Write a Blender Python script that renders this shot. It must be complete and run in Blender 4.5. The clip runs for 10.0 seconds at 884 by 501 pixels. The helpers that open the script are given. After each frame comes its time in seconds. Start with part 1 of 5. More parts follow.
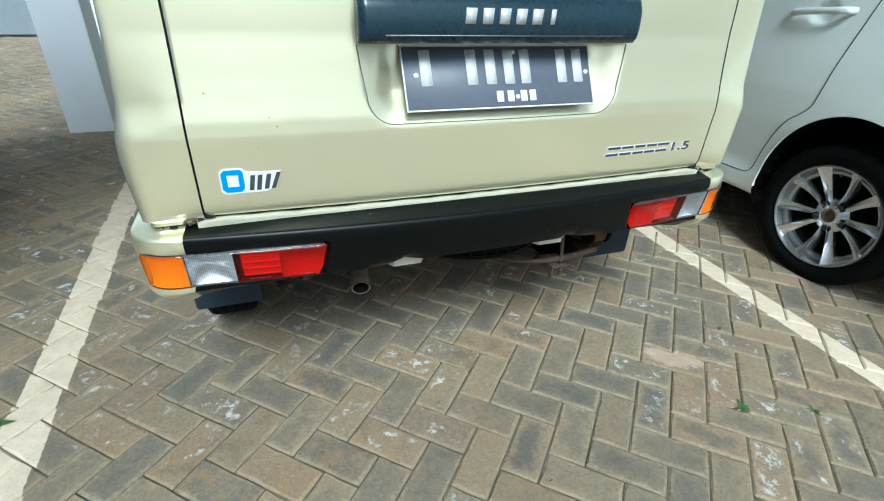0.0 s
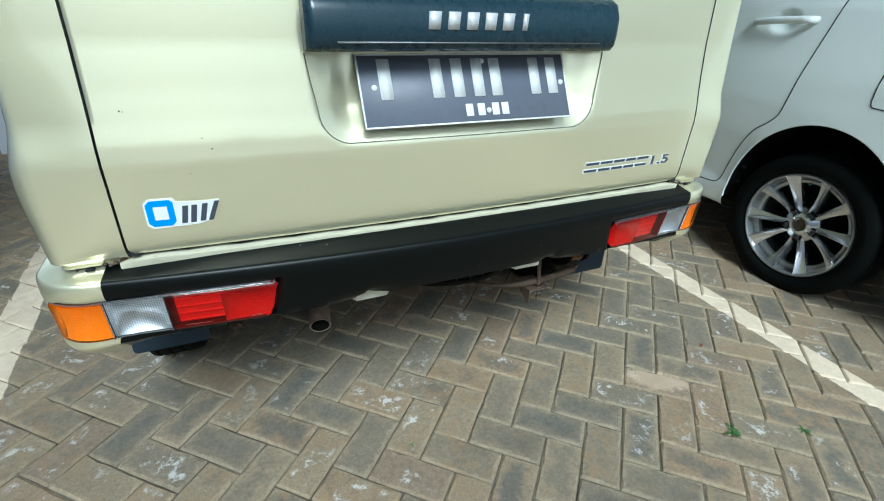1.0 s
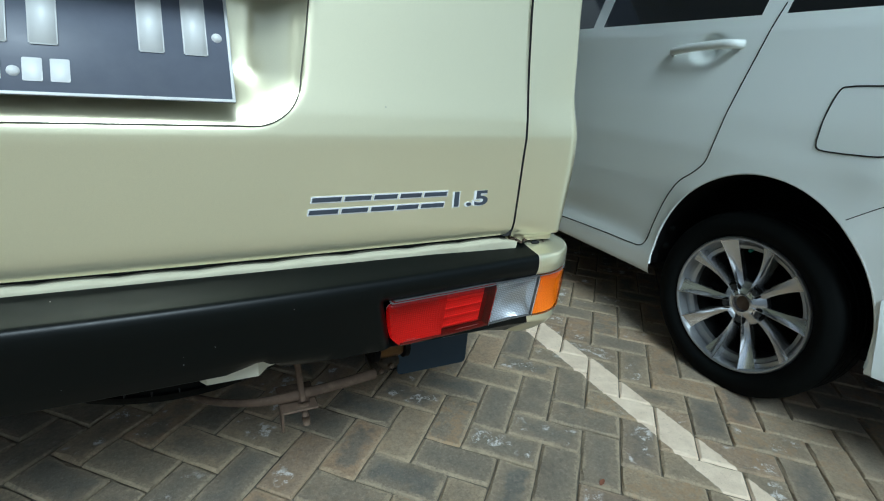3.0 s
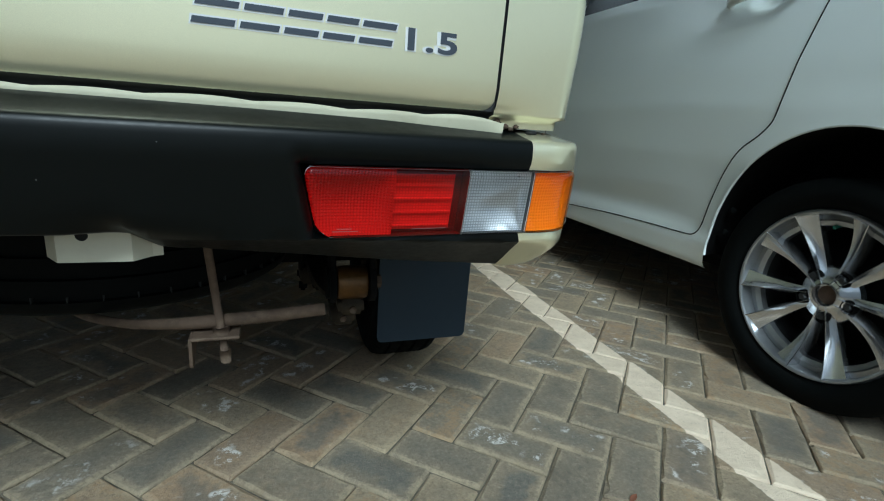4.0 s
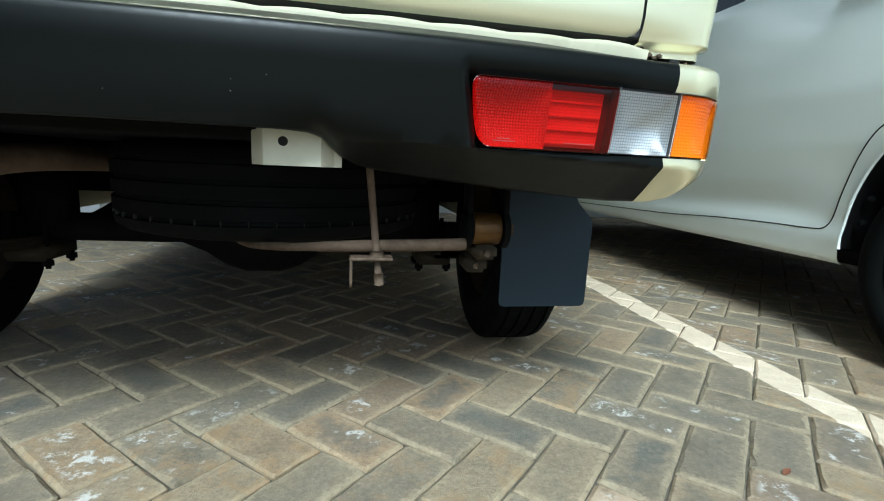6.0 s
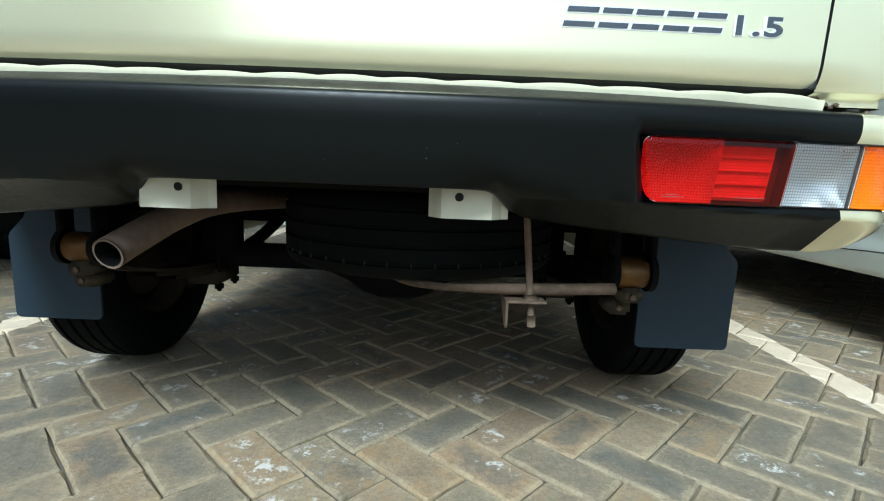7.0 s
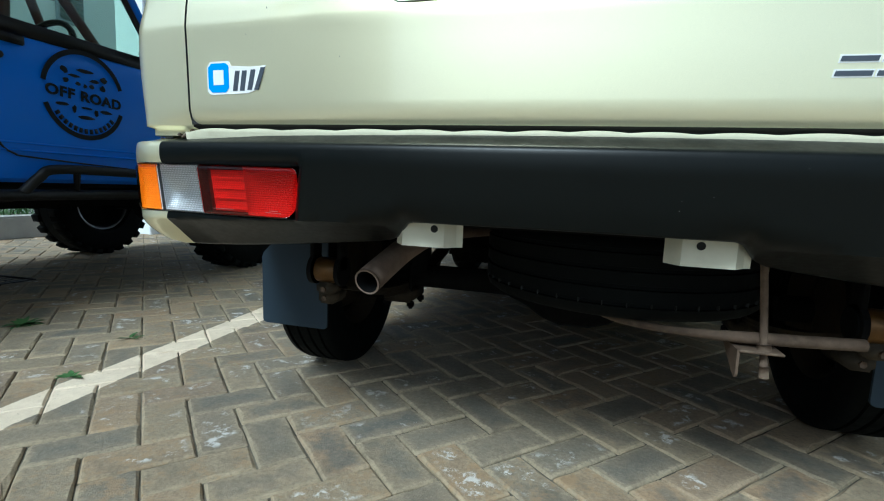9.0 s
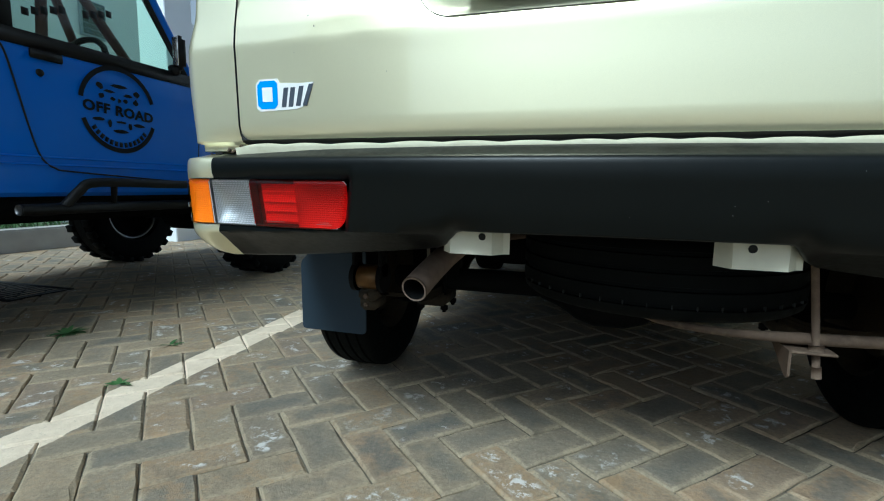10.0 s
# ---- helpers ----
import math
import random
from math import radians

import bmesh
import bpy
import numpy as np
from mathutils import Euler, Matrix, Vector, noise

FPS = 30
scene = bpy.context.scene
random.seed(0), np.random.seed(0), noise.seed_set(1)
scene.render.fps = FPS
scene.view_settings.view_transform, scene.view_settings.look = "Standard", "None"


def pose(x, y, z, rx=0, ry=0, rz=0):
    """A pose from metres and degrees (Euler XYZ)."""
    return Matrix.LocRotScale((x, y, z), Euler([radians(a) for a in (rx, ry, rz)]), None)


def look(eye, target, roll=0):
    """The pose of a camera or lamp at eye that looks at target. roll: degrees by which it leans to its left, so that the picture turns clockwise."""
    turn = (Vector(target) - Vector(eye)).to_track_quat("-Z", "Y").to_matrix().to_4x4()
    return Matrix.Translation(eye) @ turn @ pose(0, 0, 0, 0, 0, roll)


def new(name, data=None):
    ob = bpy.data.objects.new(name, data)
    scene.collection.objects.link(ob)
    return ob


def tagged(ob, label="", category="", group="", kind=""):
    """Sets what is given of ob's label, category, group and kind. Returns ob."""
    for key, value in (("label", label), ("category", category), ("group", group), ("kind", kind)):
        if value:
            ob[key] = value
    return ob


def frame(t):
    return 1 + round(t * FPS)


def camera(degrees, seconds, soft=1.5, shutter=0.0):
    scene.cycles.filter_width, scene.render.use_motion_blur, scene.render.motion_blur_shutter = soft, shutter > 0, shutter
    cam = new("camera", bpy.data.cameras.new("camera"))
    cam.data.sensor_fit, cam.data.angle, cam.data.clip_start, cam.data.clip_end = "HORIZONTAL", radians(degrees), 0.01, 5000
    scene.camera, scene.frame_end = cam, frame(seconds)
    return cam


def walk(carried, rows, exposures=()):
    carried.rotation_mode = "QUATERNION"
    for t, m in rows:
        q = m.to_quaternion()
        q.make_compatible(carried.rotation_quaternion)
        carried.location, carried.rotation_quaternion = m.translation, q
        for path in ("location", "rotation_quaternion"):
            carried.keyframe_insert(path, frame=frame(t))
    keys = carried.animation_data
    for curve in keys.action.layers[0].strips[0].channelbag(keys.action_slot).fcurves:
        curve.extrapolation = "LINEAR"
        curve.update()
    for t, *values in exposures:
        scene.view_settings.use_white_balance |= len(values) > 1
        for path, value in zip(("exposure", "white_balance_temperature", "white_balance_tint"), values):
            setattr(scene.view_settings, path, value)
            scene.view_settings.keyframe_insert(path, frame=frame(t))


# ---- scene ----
# ---- the camera and its walk ----
cam = camera(84.6, 10.0, soft=1.1)
PATH = [
    (0, (-0.503, -0.97, 1.095), (0.115, 0.669, 0.13), 2.2),
    (0.5, (-0.49, -0.909, 1.087), (0.199, 0.714, 0.143), 2.3),
    (1, (-0.459, -0.854, 1.073), (0.287, 0.759, 0.155), 2.3),
    (1.5, (-0.38, -0.817, 1.066), (0.422, 0.793, 0.192), 2.5),
    (2, (-0.183, -0.773, 1.017), (0.676, 0.836, 0.198), 3.1),
    (2.5, (0.042, -0.697, 0.954), (0.924, 0.936, 0.21), 3.7),
    (2.7, (0.1, -0.659, 0.931), (0.986, 0.984, 0.213), 3.9),
    (3.8, (0.372, -0.547, 0.731), (1.029, 1.264, 0.193), 4.2),
    (4, (0.377, -0.544, 0.643), (1.031, 1.275, 0.129), 4.1),
    (4.5, (0.393, -0.553, 0.508), (1.014, 1.284, 0.018), 4.3),
    (5, (0.376, -0.576, 0.469), (0.941, 1.286, 0.005), 4.1),
    (5.2, (0.359, -0.571, 0.463), (0.91, 1.308, 0.056), 3.4),
    (6.5, (0.219, -0.606, 0.503), (0.389, 1.359, 0.17), 2.6),
    (7, (0.167, -0.618, 0.525), (0.165, 1.36, 0.234), 2.2),
    (7.5, (0.12, -0.637, 0.542), (-0.048, 1.339, 0.288), 2.2),
    (8, (0.073, -0.659, 0.551), (-0.231, 1.303, 0.307), 2.6),
    (8.5, (0.039, -0.675, 0.56), (-0.384, 1.264, 0.316), 2.6),
    (9, (0.015, -0.689, 0.566), (-0.496, 1.228, 0.31), 2.4),
    (9.5, (-0.012, -0.704, 0.573), (-0.574, 1.198, 0.314), 1.9),
    (10, (-0.032, -0.718, 0.58), (-0.603, 1.181, 0.32), 0.9),
]
# stops, kelvin, tint
EXPOSURES = [(0.0, 0.42, 5330, -4), (2.0, 0.02, 5150, -5), (2.5, -0.08, 5140, -5), (4.0, -0.14, 5250, -5), (4.5, 0.08, 5260, -5), (6.5, 0.70, 5340, -5), (8.0, 0.48, 5260, -5), (10.0, 0.26, 5200, -5)]
walk(cam, [(t, look(eye, target, roll)) for t, eye, target, roll in PATH], EXPOSURES)
# ---- world and light ----
world = bpy.data.worlds.new("sky")
scene.world = world
world.use_nodes = True
_n = world.node_tree.nodes
_sky = _n.new("ShaderNodeTexSky")
_sky.sky_type = "NISHITA"
_sky.sun_disc = False
_sky.sun_elevation, _sky.sun_rotation = radians(48), radians(194)
_sky.dust_density, _sky.air_density = 3.6, 1.0
_hs = _n.new("ShaderNodeHueSaturation")
_hs.inputs["Saturation"].default_value = 0.35
world.node_tree.links.new(_sky.outputs[0], _hs.inputs["Color"])
world.node_tree.links.new(_hs.outputs[0], _n["Background"].inputs["Color"])
_n["Background"].inputs["Strength"].default_value = 0.105
sun = new("sun", bpy.data.lights.new("sun", "SUN"))
sun.data.energy, sun.data.angle, sun.data.color = 2.8, radians(20), (1.0, 0.985, 0.95)
sun.matrix_world = look((-2.42, -9.70, 11.1), (0, 0, 0))


# ---- materials ----
class Nodes:
    """A small helper that builds a node material."""

    def __init__(self, name):
        self.mat = bpy.data.materials.new(name)
        self.mat.use_nodes = True
        self.tree = self.mat.node_tree
        self.bsdf = self.tree.nodes["Principled BSDF"]

    def add(self, kind, **sets):
        node = self.tree.nodes.new("ShaderNode" + kind)
        for key, value in sets.items():
            if key == "operation":
                node.operation = value
            elif key == "data_type":
                node.data_type = value
            elif key == "wave_type":
                node.wave_type = value
            elif key == "bands_direction":
                node.bands_direction = value
            elif key == "feature":
                node.feature = value
            else:
                node.inputs[key].default_value = value
        return node

    def link(self, a, b):
        self.tree.links.new(a, b)

    def place(self):
        return self.add("NewGeometry").outputs["Position"]

    def noise(self, scale, detail=4.0, rough=0.6, vector=None):
        node = self.add("TexNoise", Scale=scale, Detail=detail, Roughness=rough)
        self.link(vector or self.place(), node.inputs["Vector"])
        return node.outputs[0]

    def ramp(self, value, stops):
        node = self.add("ValToRGB")
        els = node.color_ramp.elements
        els[0].position, els[0].color = stops[0][0], (*stops[0][1], 1)
        els[1].position, els[1].color = stops[-1][0], (*stops[-1][1], 1)
        for pos, col in stops[1:-1]:
            els.new(pos).color = (*col, 1)
        self.link(value, node.inputs[0])
        return node.outputs[0]

    def step(self, value, lo, hi):
        node = self.add("MapRange")
        node.interpolation_type = "SMOOTHSTEP"
        node.inputs[1].default_value, node.inputs[2].default_value = lo, hi
        self.link(value, node.inputs[0])
        return node.outputs[0]

    def math(self, op, a, b=None):
        node = self.add("Math", operation=op)
        for slot, v in enumerate((a, b)):
            if v is None:
                continue
            if isinstance(v, (int, float)):
                node.inputs[slot].default_value = v
            else:
                self.link(v, node.inputs[slot])
        return node.outputs[0]

    def mix(self, fac, a, b, kind="MIX"):
        node = self.add("MixRGB")
        node.blend_type = kind
        for slot, v in zip((0, 1, 2), (fac, a, b)):
            if isinstance(v, (int, float)):
                node.inputs[slot].default_value = v
            elif isinstance(v, tuple):
                node.inputs[slot].default_value = (*v, 1)
            else:
                self.link(v, node.inputs[slot])
        return node.outputs[0]

    def bump(self, height, strength, distance):
        node = self.add("Bump", Strength=strength, Distance=distance)
        self.link(height, node.inputs["Height"])
        self.link(node.outputs[0], self.bsdf.inputs["Normal"])
        return node

    def set(self, **values):
        for key, v in values.items():
            socket = self.bsdf.inputs[key.replace("_", " ")]
            if isinstance(v, (int, float)):
                socket.default_value = v
            elif isinstance(v, tuple):
                socket.default_value = (*v, 1)
            else:
                self.link(v, socket)
        return self


def simple(name, color, rough=0.5, metal=0.0, scale=30.0, vary=0.25, bump=0.0, coat=0.0, dust=0.0, dust_color=(0.3, 0.26, 0.2), spec=0.5):
    """A surface with wear at two scales."""
    n = Nodes(name)
    big, fine = n.noise(scale * 0.12, 3), n.noise(scale, 5, 0.65)
    both = n.math("ADD", n.math("MULTIPLY", big, 0.6), n.math("MULTIPLY", fine, 0.4))
    dark = tuple(c * (1 - vary) for c in color)
    light = tuple(min(1, c * (1 + vary)) for c in color)
    col = n.ramp(both, [(0.3, dark), (0.7, light)])
    if dust:
        col = n.mix(n.math("MULTIPLY", n.step(n.noise(scale * 0.5, 6, 0.7), 0.45, 0.75), dust), col, dust_color)
    n.set(Base_Color=col, Metallic=metal, Coat_Weight=coat, Coat_Roughness=0.05, Specular_IOR_Level=spec)
    n.set(Roughness=n.ramp(fine, [(0.3, (rough * 0.85,) * 3), (0.7, (min(1, rough * 1.15),) * 3)]))
    if bump:
        n.bump(fine, bump, 0.002)
    return n.mat


def car_paint(name, color, metal, rough, flake=0.06, coat=1.0):
    """Clear-coated paint with faint flakes, dust and orange peel."""
    n = Nodes(name)
    haze = n.noise(2.2, 3)
    flakes = n.noise(1400, 1)
    col = n.ramp(flakes, [(0.35, tuple(c * (1 - flake) for c in color)), (0.65, tuple(min(1, c * (1 + flake)) for c in color))])
    dust = n.math("MULTIPLY", n.step(haze, 0.4, 0.8), 0.12)
    col = n.mix(dust, col, tuple(0.6 * c + 0.2 for c in color))
    n.set(Base_Color=col, Metallic=metal, Roughness=rough, Coat_Weight=coat, Coat_Roughness=0.04, Coat_IOR=1.62)
    n.bump(n.noise(45, 2), 0.02, 0.002)
    return n.mat


def lens_material(name, color, gloss=0.03, mesh=1.0):
    """Coloured clear plastic: light passes and takes the colour; mesh dims the moulded net of optics."""
    n = Nodes(name)
    tree = n.tree
    clear = n.add("BsdfTransparent", Color=(*color, 1))
    if mesh < 1:
        sep = n.add("SeparateXYZ")
        n.link(n.add("TexCoord").outputs["UV"], sep.inputs[0])
        cell = [n.math("ABSOLUTE", n.math("SUBTRACT", n.math("FRACT", n.math("MULTIPLY", sep.outputs[k], 270.0)), 0.5)) for k in (0, 1)]
        net = n.step(n.math("MAXIMUM", cell[0], cell[1]), 0.26, 0.46)
        n.link(n.mix(net, color, tuple(c * mesh for c in color)), clear.inputs["Color"])
    shine = n.add("BsdfGlossy", Roughness=gloss, Color=(1, 1, 1, 1))
    fres = n.add("Fresnel", IOR=1.36)
    mixer = n.add("MixShader")
    tree.links.new(fres.outputs[0], mixer.inputs[0])
    tree.links.new(clear.outputs[0], mixer.inputs[1])
    tree.links.new(shine.outputs[0], mixer.inputs[2])
    tree.links.new(mixer.outputs[0], tree.nodes["Material Output"].inputs["Surface"])
    return n.mat


def paver_material(name, island):
    """Concrete block: sandy rims, grey worn hearts, lime spots, and the bay lines' cream paint."""
    n = Nodes(name)
    rnd = n.add("NewGeometry").outputs["Random Per Island"] if island else n.add("ObjectInfo").outputs["Random"]
    uv = n.add("TexCoord").outputs["UV"]
    sep = n.add("SeparateXYZ")
    n.link(uv, sep.inputs[0])
    # distance from the rim, in half widths of the block
    du = n.math("SUBTRACT", 2.0, n.math("ABSOLUTE", sep.outputs[0]))
    dv = n.math("SUBTRACT", 1.0, n.math("ABSOLUTE", sep.outputs[1]))
    rim = n.math("MINIMUM", du, dv)
    pos = n.place()
    shift = n.add("VectorMath", operation="ADD")
    mul = n.add("CombineXYZ")
    for slot, k in enumerate((37.0, 71.0, 13.0)):
        n.link(n.math("MULTIPLY", rnd, k), mul.inputs[slot])
    n.link(pos, shift.inputs[0])
    n.link(mul.outputs[0], shift.inputs[1])
    own = shift.outputs[0]
    grain = n.noise(150, 5, 0.75, own)
    cloud = n.noise(17, 6, 0.68, own)
    wide = n.noise(0.9, 2, 0.5)
    r2 = n.math("FRACT", n.math("MULTIPLY", rnd, 7.31))
    r3 = n.math("FRACT", n.math("MULTIPLY", rnd, 23.7))
    tone = n.ramp(rnd, [(0.0, (0.163, 0.144, 0.107)), (0.2, (0.196, 0.168, 0.121)), (0.45, (0.250, 0.205, 0.135)), (0.65, (0.287, 0.230, 0.150)), (0.8, (0.292, 0.209, 0.126)), (0.88, (0.215, 0.181, 0.124)), (1.0, (0.158, 0.141, 0.109))])
    tone = n.mix(n.math("MULTIPLY", n.step(cloud, 0.40, 0.64), 0.45), tone, (0.296, 0.243, 0.160))
    frayed = n.math("ADD", n.math("MULTIPLY", n.math("SUBTRACT", cloud, 0.5), 3.4), n.math("MULTIPLY", n.math("SUBTRACT", grain, 0.5), 0.9))
    heart = n.math("MULTIPLY", n.step(n.math("ADD", rim, frayed), 0.15, 0.90), n.math("MULTIPLY", n.math("POWER", r2, 1.5), 0.75))
    tone = n.mix(heart, tone, (0.088, 0.094, 0.088))
    sand = n.math("MULTIPLY", n.step(n.math("SUBTRACT", n.math("ADD", n.math("MULTIPLY", cloud, 0.75), n.math("MULTIPLY", n.math("SUBTRACT", grain, 0.5), 0.35)), rim), 0.08, 0.26), n.math("MULTIPLY", cloud, 0.78))
    tone = n.mix(sand, tone, (0.370, 0.310, 0.205))
    tone = n.mix(n.math("MULTIPLY", n.step(r3, 0.86, 0.95), 0.35), tone, (0.316, 0.215, 0.133))
    tone = n.mix(n.math("MULTIPLY", n.step(grain, 0.5, 0.72), 0.20), tone, (0.440, 0.386, 0.310))
    tone = n.mix(n.math("MULTIPLY", n.step(grain, 0.5, 0.3), 0.28), tone, (0.067, 0.060, 0.050))
    stain = n.step(n.noise(6.5, 5, 0.7, own), 0.50, 0.68)
    tone = n.mix(n.math("MULTIPLY", stain, 0.40), tone, (0.096, 0.083, 0.061))
    # grit and small pits
    tone = n.mix(1.0, tone, n.ramp(n.noise(75, 5, 0.72, own), [(0.32, (0.80, 0.80, 0.80)), (0.5, (1.0, 1.0, 1.0)), (0.70, (1.17, 1.165, 1.15))]), "MULTIPLY")
    # rusty speckled patches on some blocks
    rust = n.math("MULTIPLY", n.step(n.noise(21, 6, 0.75, own), 0.47, 0.62), n.step(r2, 0.45, 0.15))
    tone = n.mix(n.math("MULTIPLY", rust, 0.6), tone, (0.304, 0.205, 0.107))
    # lime spots
    blot = n.noise(26, 7, 0.80, own)
    lime = n.math("MULTIPLY", n.step(blot, 0.50, 0.58), n.math("MULTIPLY", n.step(rim, 0.2, 0.55), n.step(r3, 0.56, 0.70)))
    lime = n.math("MULTIPLY", lime, n.step(n.noise(16, 2, 0.5, own), 0.50, 0.57))
    tone = n.mix(n.math("MULTIPLY", lime, 0.80), tone, (0.66, 0.65, 0.62))
    tone = n.mix(n.math("MULTIPLY", n.step(wide, 0.35, 0.7), 0.25), tone, (0.086, 0.074, 0.059))
    tone = n.mix(1.0, tone, (1.14, 1.10, 1.07), "MULTIPLY")
    # cream paint of the two bay lines
    xyz = n.add("SeparateXYZ")
    n.link(pos, xyz.inputs[0])
    # a film of spilt orange sand
    ax, ay = n.math("SUBTRACT", xyz.outputs[0], 0.70), n.math("ADD", xyz.outputs[1], 0.042)
    along = n.math("SUBTRACT", n.math("MULTIPLY", ax, 8.1), n.math("MULTIPLY", ay, 5.9))
    across = n.math("ADD", n.math("MULTIPLY", ax, 13.0), n.math("MULTIPLY", ay, 18.0))
    far = n.math("SQRT", n.math("ADD", n.math("MULTIPLY", along, along), n.math("MULTIPLY", across, across)))
    far = n.math("ADD", far, n.math("MULTIPLY", n.math("SUBTRACT", n.noise(24, 5, 0.7), 0.5), 2.2))
    tone = n.mix(n.math("MULTIPLY", n.step(far, 1.15, 0.70), 0.80), tone, (0.50, 0.375, 0.260))
    wob = n.math("MULTIPLY", n.math("SUBTRACT", n.noise(60, 4), 0.5), 0.012)
    skew = n.math("MULTIPLY", n.math("SUBTRACT", rnd, 0.5), 0.012)
    wx = n.math("ADD", xyz.outputs[0], n.math("ADD", wob, skew))
    d1 = n.math("ABSOLUTE", n.math("SUBTRACT", wx, 1.308))
    d2 = n.math("ABSOLUTE", n.math("ADD", n.math("ADD", wx, 1.215), n.math("MULTIPLY", xyz.outputs[1], 0.026)))
    line = n.math("MAXIMUM", n.step(d1, 0.055, 0.051), n.step(d2, 0.060, 0.056))
    line = n.math("MULTIPLY", line, n.ramp(n.noise(90, 5, 0.7), [(0.30, (0.55,) * 3), (0.42, (1,) * 3)]))
    paint = n.ramp(cloud, [(0.3, (0.61, 0.495, 0.360)), (0.7, (0.77, 0.645, 0.485))])
    tone = n.mix(line, tone, paint)
    n.set(Base_Color=tone, Roughness=n.ramp(grain, [(0.3, (0.72,) * 3), (0.7, (0.92,) * 3)]))
    n.bump(n.math("ADD", grain, n.math("MULTIPLY", cloud, 1.6)), 0.8, 0.0035)
    return n.mat


GOLD = car_paint("gold_paint", (0.875, 0.835, 0.575), 0.72, 0.31, 0.03)
WHITE = car_paint("white_paint", (0.80, 0.855, 0.835), 0.0, 0.35, 0.02)
BLUE = car_paint("blue_paint", (0.003, 0.135, 0.70), 0.0, 0.5, 0.04, 0.12)
CREAM = simple("cream_paint", (0.62, 0.60, 0.48), 0.4, 0, 25, 0.12, 0.1, dust=0.4, dust_color=(0.28, 0.24, 0.18))
BUMPER = simple("black_bumper_plastic", (0.0016, 0.0027, 0.0027), 0.36, 0, 90, 0.08, 0.012, spec=0.205)
GARNISH = simple("dark_blue_black_plastic", (0.010, 0.030, 0.045), 0.28, 0, 40, 0.1, 0.02, spec=0.5)
RUBBER = simple("tyre_rubber", (0.0029, 0.0036, 0.0035), 0.7, 0, 50, 0.3, 0.2, dust=0.10, dust_color=(0.012, 0.012, 0.011), spec=0.07)
FLAP = simple("navy_rubber_flap", (0.018, 0.030, 0.044), 0.6, 0, 20, 0.15, 0.05, dust=0.06, dust_color=(0.03, 0.03, 0.03), spec=0.25)
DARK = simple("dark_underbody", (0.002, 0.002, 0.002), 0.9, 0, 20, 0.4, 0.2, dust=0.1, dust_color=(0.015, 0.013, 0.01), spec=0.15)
# SEAM stands in for the shade inside panel gaps, slots and holes
SEAM = simple("gap_shade_black", (0.006, 0.006, 0.006), 0.8, 0, 20, 0.1)
RUST = simple("rusty_steel", (0.085, 0.058, 0.040), 0.8, 0.0, 70, 0.5, 0.5, dust=0.5, dust_color=(0.165, 0.132, 0.092), spec=0.2)
BUSH = simple("rust_yellow_steel", (0.105, 0.050, 0.010), 0.42, 0.55, 110, 0.6, 0.3, dust=0.45, dust_color=(0.030, 0.020, 0.012))
ALLOY = simple("silver_alloy", (0.68, 0.69, 0.71), 0.22, 0.94, 8, 0.04)
# darker copy of the alloy, tones down the rim's bright ring
RIM = simple("darkened_rim_alloy", (0.36, 0.37, 0.38), 0.36, 0.85, 30, 0.2)
CHROME = simple("reflector_silver", (0.75, 0.76, 0.78), 0.22, 0.9, 80, 0.1, 0.1)
DUSTY = simple("dusty_dark_steel", (0.030, 0.023, 0.015), 0.8, 0, 40, 0.4, 0.3, dust=0.5, dust_color=(0.085, 0.060, 0.032), spec=0.25)
PIPE = simple("rusty_exhaust_steel", (0.150, 0.105, 0.078), 0.75, 0.0, 60, 0.4, 0.4, dust=0.4, dust_color=(0.21, 0.17, 0.13), spec=0.25)
STEEL = simple("bare_steel", (0.20, 0.20, 0.21), 0.35, 0.9, 80, 0.2, 0.1)
BLACK = simple("black_trim", (0.006, 0.006, 0.0065), 0.5, 0, 40, 0.2, 0.05, spec=0.25)
WALLPAINT = simple("white_wall_paint", (0.74, 0.77, 0.80), 0.7, 0, 6, 0.06, 0.1, dust=0.1)
CONCRETE = simple("weathered_concrete", (0.34, 0.33, 0.30), 0.85, 0, 15, 0.25, 0.4, dust=0.4, dust_color=(0.2, 0.19, 0.16))
SHEET = simple("grey_sheet_metal", (0.30, 0.34, 0.38), 0.45, 0.2, 8, 0.12)
LEAF = simple("leaf_green", (0.050, 0.120, 0.030), 0.6, 0, 40, 0.4)
SAND = simple("sandy_joint", (0.128, 0.110, 0.080), 0.95, 0, 34, 0.85, 0.6)
GLASS = lens_material("tinted_window_glass", (0.72, 0.86, 0.78), 0.02)
DARKGLASS = simple("dark_tinted_glass", (0.006, 0.007, 0.008), 0.05, 0, 5, 0.1)
PAVER = paver_material("concrete_paver", False)
PAVER_FAR = paver_material("concrete_paver_field", True)


# ---- mesh helpers ----
def raw(verts, faces, smooth=True):
    me = bpy.data.meshes.new("mesh")
    me.from_pydata([tuple(map(float, v)) for v in verts], [], faces)
    if smooth:
        me.polygons.foreach_set("use_smooth", [True] * len(me.polygons))
    me.update()
    return me


def sharp(me, degrees=35):
    me.set_sharp_from_angle(angle=radians(degrees))
    return me


def part(name, me, material, parent, label=""):
    """Link a mesh (or bmesh) as one object under parent."""
    if isinstance(me, bmesh.types.BMesh):
        bm, me = me, bpy.data.meshes.new(name)
        bm.to_mesh(me)
        bm.free()
    me.name = name
    if not me.materials:
        me.materials.append(material)
    ob = new(name, me)
    ob.parent = parent
    if label:
        ob["label"] = label
    return ob


